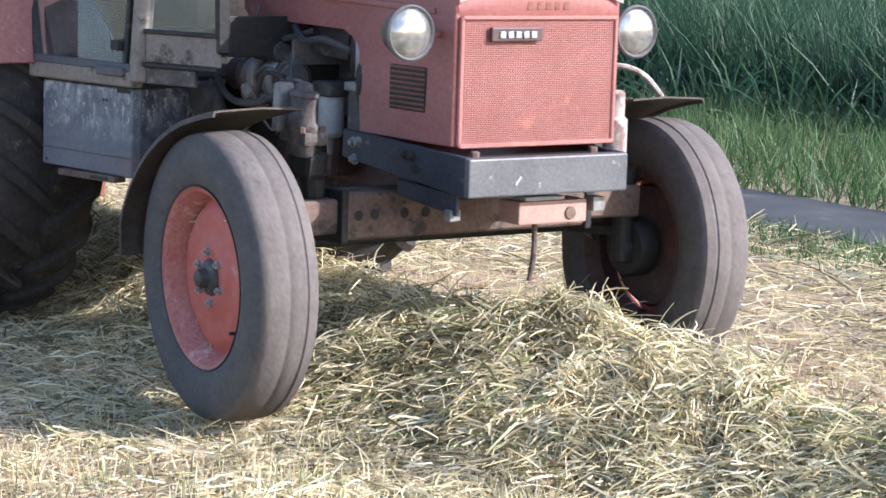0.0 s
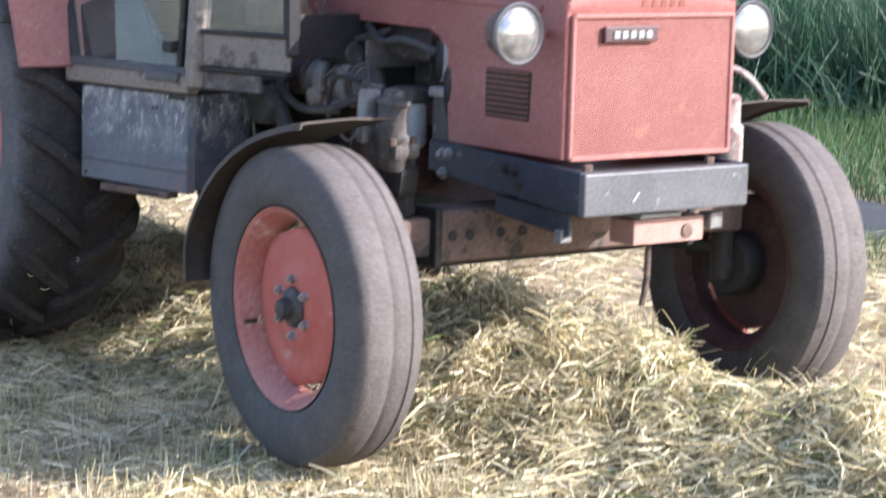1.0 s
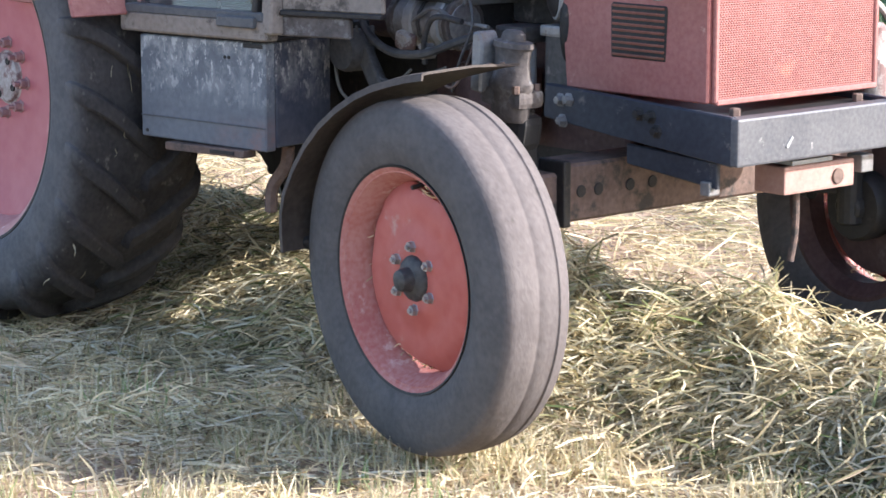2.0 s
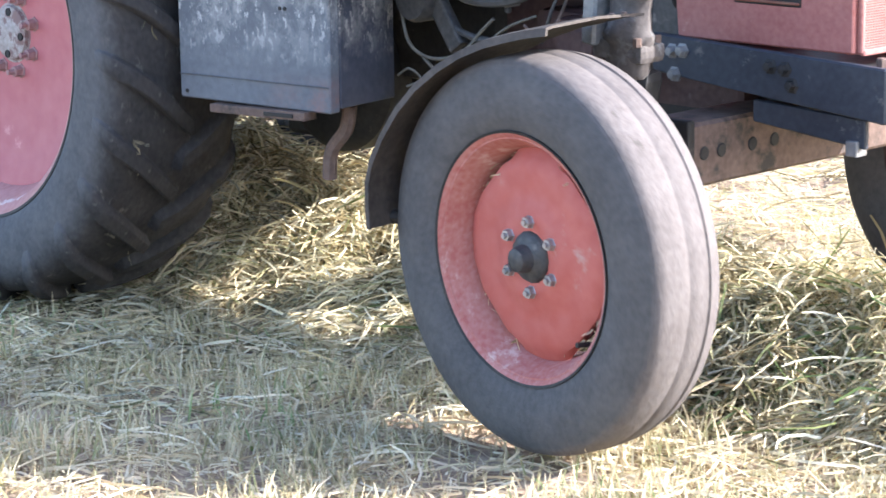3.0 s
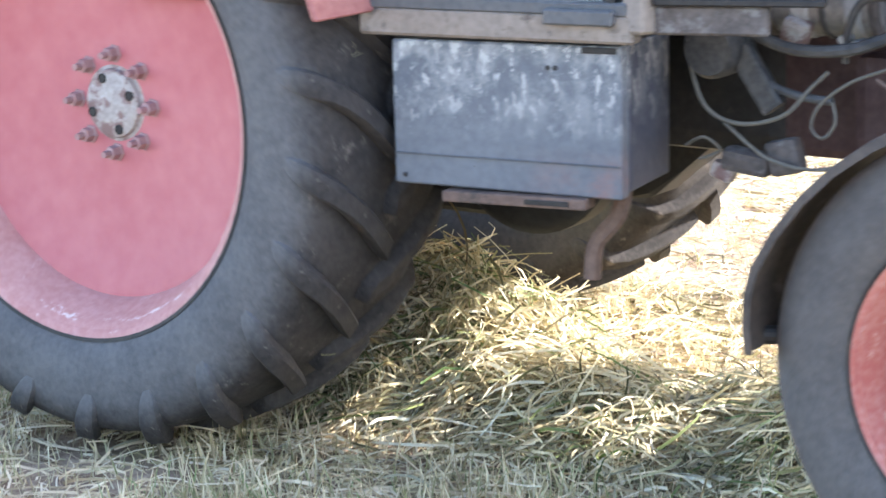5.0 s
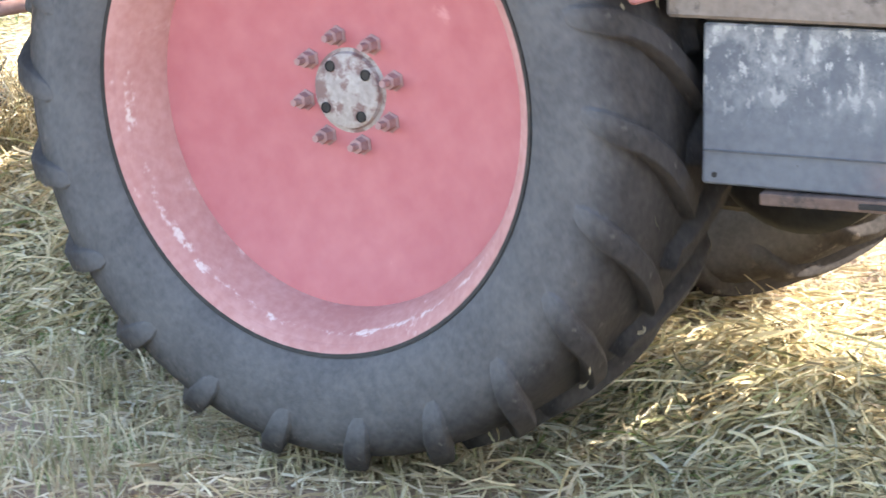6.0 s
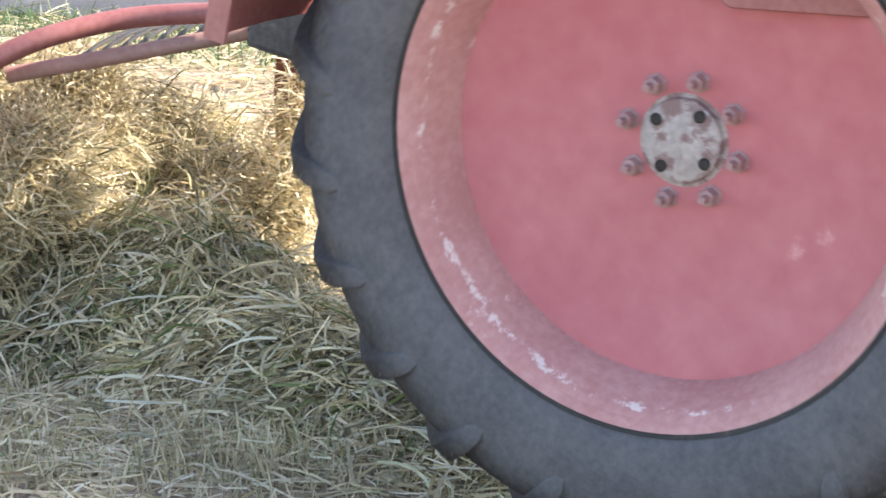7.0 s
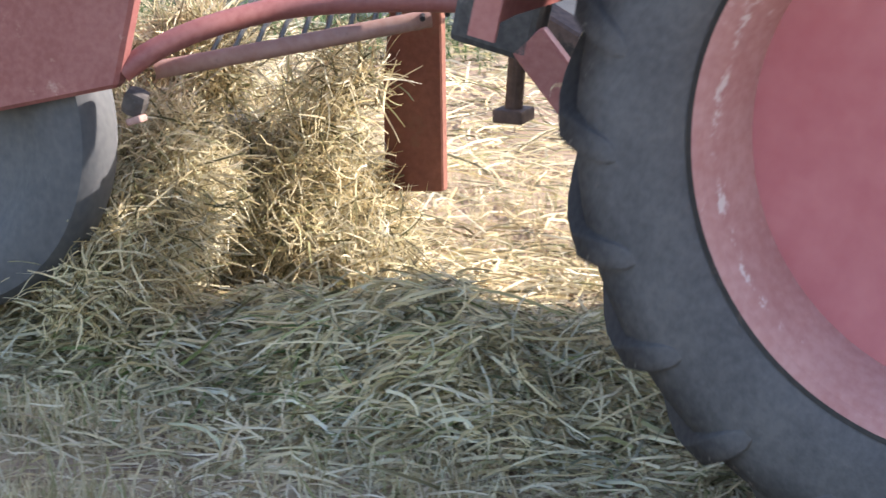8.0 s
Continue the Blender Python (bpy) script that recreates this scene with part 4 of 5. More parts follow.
def front_axle():
    axle = part("front_axle", slab([(2.03, 0.545), (2.03, 0.690), (2.17, 0.690), (2.17, 0.545)], -0.47, 0.47, 0.008), RUST, tractor, "rusty dusty box-section front axle")
    for y in (-0.42, -0.36, -0.25, -0.17, 0.25, 0.34):
        part("axle_hole", rod((2.163, y, 0.620), (2.173, y, 0.620), 0.016), BLACK, axle, "dark adjusting hole")
    for s in (-1, 1):
        part("axle_arm", bar((2.10, s * 0.46, 0.618), (2.095, s * 0.72, 0.610), 0.11, 0.105, 0.008), RUST, tractor)
        part("axle_clamp", box((0.16, 0.025, 0.165), (2.10, s * 0.475, 0.617), 0.006), BLACK, axle)
        part("kingpin", rod((2.09, s * 0.70, 0.40), (2.09, s * 0.70, 0.72), 0.038), BLACK, tractor, "greasy kingpin")
        part("stub_axle", rod((2.09, s * 0.68, 0.449), (2.09, s * 0.80, 0.449), 0.045, 0.06), BLACK, tractor)
        part("steering_arm", bar((2.09, s * 0.70, 0.50), (1.90, s * 0.62, 0.50), 0.035, 0.03), BLACK, tractor)
        part("brake_drum", lathe_y([(0, 0.06), (0.09, 0.058), (0.10, 0.045), (0.10, -0.01), (0.06, -0.02)], 28, None, Matrix.Translation((2.09, s * 0.765, 0.449)) @ pose(0, 0, 0, 0, 0, 180 if s > 0 else 0)), BLACK, tractor, "", True)
    part("tie_rod", rod((1.90, -0.62, 0.50), (1.90, 0.62, 0.50), 0.016), BLACK, tractor)
    part("axle_pivot", box((0.20, 0.16, 0.18), (2.10, 0, 0.745), 0.01), BLACK, tractor)


def guard_sheet(profile, s, thick=0.006):
    """A sheet bent along (x, z, inner y) steps, with a turned-down outer edge."""
    bm = bmesh.new()
    rows = []
    for k, (x, z, inner) in enumerate(profile):
        a, b = profile[max(k - 1, 0)], profile[min(k + 1, len(profile) - 1)]
        d = Vector((b[0] - a[0], 0, b[1] - a[1])).normalized()
        up = Vector((-d.z, 0, d.x))
        p = Vector((x, 0, z))
        row = []
        for y, lift in ((0.950, -0.020), (0.945, -0.003), (0.925, 0.0), ((0.925 + inner) / 2, 0.006), (inner, 0.0),
                        (inner, -thick), ((0.925 + inner) / 2, 0.006 - thick), (0.925, -thick), (0.940, -0.008), (0.944, -0.020)):
            row.append(bm.verts.new(p + up * lift + Vector((0, s * y, 0))))
        rows.append(row)
    for a, b in zip(rows, rows[1:]):
        for k in range(10):
            bm.faces.new((a[k], a[(k + 1) % 10], b[(k + 1) % 10], b[k]))
    bm.faces.new(rows[0])
    bm.faces.new(rows[-1][::-1])
    return bm


def front_mudguards():
    for s in (-1, 1):
        steps = [(1.630, 0.455, 0.72), (1.626, 0.50, 0.72), (1.627, 0.56, 0.72), (1.642, 0.612, 0.72), (1.679, 0.676, 0.72), (1.730, 0.742, 0.72), (1.789, 0.798, 0.71),
                 (1.860, 0.847, 0.69), (1.930, 0.884, 0.665), (2.000, 0.911, 0.645), (2.070, 0.930, 0.63), (2.130, 0.944, 0.63), (2.185, 0.953, 0.64)]
        g = part("front_mudguard", guard_sheet(steps, s), MUD, tractor, "brown bent sheet mudguard, rusty at the rim", True)
        if s > 0:
            part("mudguard_stay", tube([(2.14, s * 0.80, 0.955), (2.13, s * 0.72, 1.03), (2.08, s * 0.64, 1.055), (2.00, s * 0.55, 1.02), (2.00, s * 0.52, 0.86)], 0.010), HUBGREY, g, "bent pale stay")
        # weathered steering pivot: waisted body, cap and bolted foot
        at = Matrix.Translation((2.085, s * 0.575, 0.900)) @ pose(0, 0, 0, 0, 4, 0) @ Matrix.Diagonal((1.1, 0.72, 1, 1))
        post = part("pivot_post", lathe_z([(0, -0.10), (0.045, -0.10), (0.052, -0.09), (0.054, -0.03), (0.060, -0.02), (0.060, -0.004), (0.052, 0.006), (0.047, 0.05), (0.050, 0.076), (0.056, 0.082), (0.054, 0.094), (0.034, 0.098), (0.031, 0.114), (0.022, 0.121), (0, 0.122)], 13, None, at), CASTING, tractor, "chalky weathered pivot casting above the axle", True)
        part("post_cheek", slab([(1.990, 0.872), (2.030, 0.866), (2.038, 0.985), (2.026, 1.018), (2.000, 1.014)], s * 0.600 - 0.030, s * 0.600 + 0.030, 0.006), ALU, post, "bent grey steel cheek plate")
        part("post_foot", box((0.14, 0.09, 0.046), (2.075, s * 0.565, 0.858), 0.016, (0, 4, 3)), CASTING, post, "crusted bolted foot")
        part("post_stem", rod((2.07, s * 0.52, 0.67), (2.08, s * 0.55, 0.83), 0.04, None, 10), BLACK, post, "black stem below the foot")
        part("post_knuckle", box((0.11, 0.08, 0.09), (2.075, s * 0.55, 0.775), 0.022, (0, 8, 12)), BLACK, post)
        for dx, dy in ((-0.065, -0.050), (0.062, -0.048), (0.05, 0.03)):
            part("bolt", rod((2.08 + dx, s * 0.565 + dy, 0.872), (2.08 + dx, s * 0.565 + dy, 0.892), 0.010, None, 6), RUST, post)
        part("stay_tube", rod((1.62, s * 0.86, 0.47), (1.95, s * 0.70, 0.47), 0.017), BLACK, g)
        for x, z in ((2.00, 0.914), (2.05, 0.929), (2.10, 0.940), (2.145, 0.950)):
            for y in (0.66, 0.70):
                part("rivet", rod((x, s * y, z), (x, s * y, z + 0.004), 0.007), RUST, g)


def engine():
    eng = part("engine_block", box((0.86, 0.26, 0.34), (1.62, 0, 0.81), 0.02), MAROON, tractor, "oily dark engine block")
    part("cylinder_head", box((0.70, 0.24, 0.16), (1.66, 0, 1.06), 0.02), ENGINE, eng)
    part("oil_sump", box((0.50, 0.26, 0.12), (1.72, 0, 0.64), 0.04), BLACK, eng)
    part("clutch_housing", box((0.70, 0.28, 0.32), (0.95, 0, 0.79), 0.05), BLACK, tractor, "dark gearbox housing")
    part("flywheel_bell", lathe_y([(0, -0.20), (0.14, -0.20), (0.20, -0.19), (0.22, -0.17), (0.22, -0.10), (0, -0.10)], 36, None, Matrix.Translation((0.68, 0.0, 0.64))), BLACK, tractor, "rounded dark casting under the cab", True)
    part("rear_axle_housing", rod((0, -0.55, REAR_Z), (0, 0.55, REAR_Z), 0.14, None, 24), BLACK, tractor)
    # added plate, outlined so that its shadow bounds the sunlit hay
    part("belly_shade_plate", slab([(0.10, 0.37), (0.48, 0.37), (0.64, 0.44), (0.80, 0.455), (0.89, 0.53), (0.99, 0.63), (1.16, 0.655), (1.36, 0.71), (1.36, 0.92), (0.10, 0.92)], 0.14, 0.26, 0.012), BLACK, tractor, "dark sloping plate added under the cab to block the sun")
    part("gearbox", box((0.9, 0.40, 0.46), (0.20, 0, 0.81), 0.05), BLACK, tractor)
    # starter and alternator on the near side
    st = part("starter_motor", rod((1.335, -0.30, 0.985), (1.60, -0.30, 0.985), 0.066), ALU, tractor, "grey dusty starter motor", True)
    for x, w, m in ((1.345, 0.03, CASTING), (1.41, 0.045, WHITE), (1.475, 0.012, ENGINE), (1.525, 0.04, WHITE), (1.578, 0.02, CASTING)):
        part("band", rod((x, -0.30, 0.985), (x + w, -0.30, 0.985), 0.071), m, st, "pale worn band" if m is WHITE else "", True)
    part("terminal_block", box((0.055, 0.04, 0.05), (1.43, -0.365, 0.935), 0.012, (10, 20, 0)), HUBGREY, st, "chalky terminal block")
    part("end_bell", lathe_y([(0, -0.05), (0.03, -0.05), (0.052, -0.03), (0.056, 0.0), (0.056, 0.05), (0, 0.05)], 20, None, Matrix.Translation((1.31, -0.30, 0.985)) @ pose(0, 0, 0, 0, 0, 90)), MAROON, st, "", True)
    part("solenoid", rod((1.42, -0.33, 1.075), (1.58, -0.33, 1.075), 0.034), ENGINE, st)
    part("fuel_filter", lathe_z([(0, 0), (0.030, 0), (0.041, 0.010), (0.042, 0.088), (0.038, 0.098), (0, 0.100)], 28, None, Matrix.Translation((1.80, -0.285, 0.820)) @ Matrix.Diagonal((1.0, 1.0, 1.32, 1.0))), WHITE, tractor, "white fuel filter canister", True)
    part("filter_head", box((0.11, 0.11, 0.045), (1.80, -0.275, 0.975), 0.012), ENGINE, tractor)
    part("filter_drain", rod((1.80, -0.285, 0.825), (1.80, -0.285, 0.765), 0.015, 0.010), ALU, tractor)
    part("injection_pump", box((0.12, 0.10, 0.20), (1.95, -0.24, 0.90), 0.02), ENGINE, tractor, "dull cast injection pump")
    part("pump_body", box((0.14, 0.11, 0.12), (1.66, -0.25, 0.81), 0.03), MAROON, tractor)
    part("pump_flange", box((0.14, 0.11, 0.03), (1.95, -0.24, 0.99), 0.008), ALU, tractor)
    part("intake_box", box((0.20, 0.10, 0.10), (1.72, -0.20, 1.115), 0.02, (0, 3, 4)), ENGINE, tractor, "dull grey-green intake box")
    axis = Matrix.Translation((1.935, -0.265, 1.090)) @ pose(0, 0, 0, 0, 0, -32)
    drum = part("air_cleaner", lathe_y([(0, -0.035), (0.045, -0.035), (0.064, -0.025), (0.068, 0.0), (0.068, 0.12), (0, 0.12)], 30, None, axis), BLACK, tractor, "dark round air cleaner", True)
    for y in (-0.022, 0.018):
        part("clamp_band", lathe_y([(0.062, y), (0.0715, y + 0.001), (0.073, y + 0.012), (0.0715, y + 0.023), (0.062, y + 0.024)], 30, None, axis), WHITE, drum, "pale clamp band", True)
    part("coolant_hose", tube([(1.97, -0.20, 1.14), (1.99, -0.28, 1.08), (1.99, -0.29, 0.98), (1.97, -0.25, 0.90)], 0.026, 12), BLACK, tractor, "", True)
    part("throttle_rod", tube([(1.45, -0.36, 0.985), (1.56, -0.38, 1.03), (1.66, -0.385, 1.005), (1.78, -0.38, 0.995)], 0.006, 8), ALU, tractor)
    part("fuel_pipe", tube([(1.55, -0.40, 0.885), (1.56, -0.41, 0.95), (1.60, -0.41, 1.01), (1.70, -0.40, 1.005)], 0.008, 10), ENGINE, tractor)
    part("manifold", rod((1.42, -0.16, 1.14), (1.90, -0.16, 1.14), 0.045), ENGINE, tractor)
    for k, (pts, r, m) in enumerate((
            ([(1.28, -0.40, 1.04), (1.33, -0.42, 0.96), (1.44, -0.43, 0.912), (1.56, -0.42, 0.912), (1.66, -0.40, 0.945), (1.78, -0.37, 0.985)], 0.012, HOSE),
            ([(1.25, -0.47, 0.90), (1.29, -0.48, 0.80), (1.36, -0.47, 0.765), (1.45, -0.46, 0.785), (1.50, -0.44, 0.84), (1.53, -0.43, 0.87)], 0.0055, CABLE),
            ([(1.33, -0.47, 0.765), (1.42, -0.46, 0.70), (1.52, -0.45, 0.685), (1.60, -0.44, 0.71)], 0.005, CABLE),
            ([(1.34, -0.41, 0.97), (1.39, -0.44, 0.86), (1.46, -0.44, 0.825), (1.54, -0.43, 0.815)], 0.0085, HOSE),
            ([(1.66, -0.42, 0.885), (1.58, -0.43, 0.855), (1.52, -0.44, 0.81), (1.50, -0.44, 0.765), (1.525, -0.44, 0.745), (1.55, -0.44, 0.775), (1.545, -0.44, 0.815)], 0.0042, CABLE),
            ([(1.25, -0.48, 0.715), (1.29, -0.48, 0.735), (1.32, -0.47, 0.71), (1.28, -0.48, 0.69)], 0.004, CABLE),
            ([(1.63, -0.43, 0.862), (1.69, -0.43, 0.835), (1.73, -0.42, 0.88), (1.76, -0.41, 0.96)], 0.0045, RUST),
            ([(1.42, -0.33, 1.22), (1.44, -0.36, 1.15), (1.40, -0.36, 1.10), (1.36, -0.35, 1.06)], 0.006, CABLE),
            ([(1.50, -0.33, 1.20), (1.46, -0.36, 1.13), (1.42, -0.37, 1.09)], 0.005, CABLE),
            ([(1.31, -0.44, 0.97), (1.35, -0.46, 0.92), (1.335, -0.46, 0.87), (1.31, -0.46, 0.85)], 0.005, CABLE),
            ([(1.70, -0.38, 1.08), (1.74, -0.40, 1.00), (1.70, -0.41, 0.90), (1.66, -0.40, 0.82)], 0.005, HOSE),
            ([(1.60, -0.30, 1.16), (1.70, -0.33, 1.12), (1.80, -0.32, 1.13), (1.90, -0.28, 1.10)], 0.012, HOSE),
            ([(1.35, -0.30, 1.14), (1.45, -0.33, 1.10), (1.58, -0.32, 1.12), (1.68, -0.28, 1.15)], 0.010, HOSE))):
        part("engine_hose" if r > 0.008 else "engine_cable", tube(pts, r if r > 0.008 else 0.8 * r, 8), m, tractor, "", True)
    part("horn", lathe_y([(0, -0.06), (0.05, -0.055), (0.058, -0.04), (0.058, 0.01), (0.03, 0.03), (0, 0.03)], 24, None, Matrix.Translation((1.30, -0.43, 0.905))), ENGINE, tractor, "", True)
    part("engine_bracket", box((0.05, 0.03, 0.14), (1.385, -0.44, 0.85), 0.008, (0, -35, 0)), ENGINE, tractor)
    crust = part("side_bracket", box((0.10, 0.05, 0.045), (1.36, -0.43, 0.685), 0.014, (6, 8, 5)), CASTING, tractor, "crusted bracket below the cables")
    part("bracket_tab", box((0.07, 0.04, 0.07), (1.44, -0.425, 0.70), 0.012, (0, -14, 0)), CASTING, crust)
    part("bracket_foot", box((0.05, 0.03, 0.035), (1.31, -0.435, 0.662), 0.010, (0, 20, 0)), HUBGREY, crust)
    part("side_casting", box((0.26, 0.10, 0.20), (1.62, -0.20, 0.78), 0.03), MAROON, tractor)
    part("valve_cover", box((0.50, 0.16, 0.08), (1.66, 0, 1.17), 0.02), ENGINE, tractor)
    part("battery_box", box((0.16, 0.20, 0.18), (1.42, -0.20, 1.06), 0.015), BLACK, tractor)
    for x, z in ((1.555, 0.905), (1.575, 0.922), (1.548, 0.930)):
        part("fitting", rod((x, -0.415, z), (x, -0.37, z), 0.009, None, 6), ALU, tractor)
    part("side_filter", lathe_z([(0, 0), (0.032, 0), (0.038, 0.02), (0.038, 0.12), (0.028, 0.13), (0.028, 0.20), (0.02, 0.21), (0, 0.21)], 24, None, Matrix.Translation((2.46, 0.335, 0.80))), HUBGREY, tractor, "pale cylinder beside the grille", True)


def cab():
    sill = part("cab_sill", bar((0.70, -0.775, 0.968), (1.27, -0.690, 0.968), 0.05, 0.055, 0.006), BEIGE, tractor, "dirty beige cab sill")
    part("door_rail", bar((0.72, -0.783, 1.005), (1.26, -0.703, 1.005), 0.03, 0.026, 0.004), GALV, tractor)
    part("hinge", bar((1.10, -0.742, 0.990), (1.24, -0.722, 0.990), 0.03, 0.030, 0.004), GALV, tractor, "grey door hinge")
    part("door_post", bar((1.275, -0.69, 0.96), (1.28, -0.62, 2.10), 0.05, 0.055, 0.006), BEIGE, tractor, "worn beige cab pillar")
    part("door_rear_post", bar((0.72, -0.775, 1.00), (0.46, -0.72, 1.66), 0.035, 0.05, 0.006), BLACK, tractor, "slanted dark door frame")
    part("door_upper_post", bar((0.46, -0.72, 1.66), (0.42, -0.62, 2.10), 0.035, 0.05, 0.006), BLACK, tractor)
    part("door_front_stile", bar((1.225, -0.705, 1.01), (1.225, -0.63, 2.06), 0.022, 0.03, 0.004), BLACK, tractor)
    part("door_handle", box((0.05, 0.03, 0.035), (1.19, -0.722, 1.075), 0.006), BLACK, tractor)
    pane = bmesh.new()
    o = [(0.735, -0.772, 1.018), (1.215, -0.700, 1.018), (1.215, -0.628, 2.05), (0.44, -0.628, 2.05), (0.475, -0.722, 1.66)]
    pane.faces.new([pane.verts.new(p) for p in o])
    bmesh.ops.solidify(pane, geom=pane.faces[:], thickness=0.005)
    part("door_pane", pane, GLASS, tractor, "dusty door window")
    pane = bmesh.new()
    o = [(1.31, -0.675, 1.135), (1.585, -0.575, 1.135), (1.50, -0.545, 2.05), (1.31, -0.615, 2.05)]
    pane.faces.new([pane.verts.new(p) for p in o])
    bmesh.ops.solidify(pane, geom=pane.faces[:], thickness=0.005)
    part("quarter_pane", pane, GLASS, tractor, "small front quarter window")
    # unseen panes, added to weaken the sun that reaches the near mudguard
    for name, o in (("windscreen", [(1.60, -0.55, 1.40), (1.60, 0.55, 1.40), (1.525, 0.53, 2.08), (1.525, -0.53, 2.08)]),
                    ("far_door_pane", [(0.70, 0.765, 1.20), (1.25, 0.69, 1.20), (1.25, 0.625, 2.06), (0.46, 0.64, 2.06)])):
        pane = bmesh.new()
        pane.faces.new([pane.verts.new(p) for p in o])
        bmesh.ops.solidify(pane, geom=pane.faces[:], thickness=0.005)
        part(name, pane, GLASS, tractor, "dusty cab window, unseen, added to dim the sun")
    q = part("quarter_panel", bar((1.30, -0.675, 1.075), (1.60, -0.575, 1.075), 0.02, 0.100, 0.006), BEIGE, tractor, "flaking beige panel below the quarter window")
    part("panel_rail", bar((1.30, -0.680, 1.128), (1.60, -0.578, 1.128), 0.03, 0.014, 0.003), BLACK, q)
    part("panel_rail", bar((1.30, -0.680, 1.020), (1.60, -0.578, 1.020), 0.03, 0.014, 0.003), BLACK, q)
    part("lower_panel", bar((1.28, -0.675, 0.985), (1.50, -0.605, 0.985), 0.02, 0.055, 0.005), CASTING, tractor, "grimy lower cab panel, paint almost gone")
    part("front_post", bar((1.600, -0.57, 1.07), (1.52, -0.545, 2.10), 0.04, 0.045, 0.006), BLACK, tractor, "dark front cab pillar")
    part("firewall", box((0.03, 0.60, 0.44), (1.575, 0, 1.18), 0.006), BLACK, tractor)
    part("panel_plate", box((0.012, 0.20, 0.10), (1.600, -0.21, 1.085), 0.004), ALU, tractor, "grey-green plate on the bulkhead")
    # added black sheet that keeps the gap beside the bulkhead dark
    part("cab_gap_cover", box((0.02, 0.26, 0.13), (1.56, -0.42, 1.125), 0.004), BLACK, tractor, "dark panel added to hide the sunlit cab interior")
    part("dashboard", box((0.16, 0.5, 0.20), (1.46, 0, 1.33), 0.02), BLACK, tractor)
    part("cab_floor", box((0.68, 1.25, 0.03), (0.86, 0, 0.955), 0.004), BLACK, tractor)
    part("cab_roof", box((1.50, 1.28, 0.08), (0.78, 0, 2.14), 0.03), RED, tractor, "red cab roof")
    part("cab_rear_wall", box((0.03, 0.98, 0.36), (0.06, 0, 1.14), 0.006), BLACK, tractor)
    for s in (-1, 1):
        lo, hi = sorted((s * 0.50, s * (0.735 if s < 0 else 0.62)))
        arch = part("wheel_arch", arc_sheet(0.0, REAR_Z, 0.80, 16, 118, lo, hi, 0.006, 0.01), BLACK, tractor, "dark wheel arch inside the cab", True)
        part("arch_side", slab([(-0.35, 0.98), (0.76, 0.98), (0.70, 1.13), (0.55, 1.32), (0.36, 1.455), (0.12, 1.53), (-0.12, 1.53), (-0.35, 1.46)], s * 0.492 - 0.006, s * 0.492 + 0.006, 0.002), BLACK, arch)
    part("far_sill", bar((0.70, 0.775, 0.968), (1.27, 0.69, 0.968), 0.05, 0.055, 0.006), BEIGE, tractor)
    part("far_post", bar((1.28, 0.69, 0.96), (1.28, 0.62, 2.10), 0.05, 0.055, 0.006), BEIGE, tractor)
    part("far_front_post", bar((1.605, 0.57, 0.98), (1.52, 0.545, 2.10), 0.04, 0.045, 0.006), BLACK, tractor)
    part("far_rear_post", bar((0.72, 0.775, 1.00), (0.44, 0.66, 2.10), 0.035, 0.05, 0.006), BLACK, tractor)
    part("far_door", slab([(0.72, 0.98), (1.27, 0.98), (1.27, 1.20), (0.66, 1.20)], 0.66, 0.69, 0.004), BLACK, tractor, "dark lower door panel")
    part("seat", box((0.42, 0.44, 0.12), (0.62, 0, 1.16), 0.04), SEAT, tractor, "worn brown driver seat")
    part("seat_back", box((0.10, 0.42, 0.46), (0.42, 0, 1.42), 0.04, (0, -8, 0)), SEAT, tractor)
    part("seat_post", rod((0.62, 0, 0.96), (0.62, 0, 1.12), 0.06), BLACK, tractor)
    wheel_bm = bmesh.new()
    ring = [(1.22 - 0.10 * math.cos(2 * math.pi * k / 20), 0.19 * math.sin(2 * math.pi * k / 20), 1.52 + 0.15 * math.cos(2 * math.pi * k / 20)) for k in range(21)]
    part("steering_wheel", tube(ring, 0.014, 8, wheel_bm, 1), BLACK, tractor)
    part("steering_column", rod((1.46, 0, 1.35), (1.22, 0, 1.52), 0.02), BLACK, tractor)


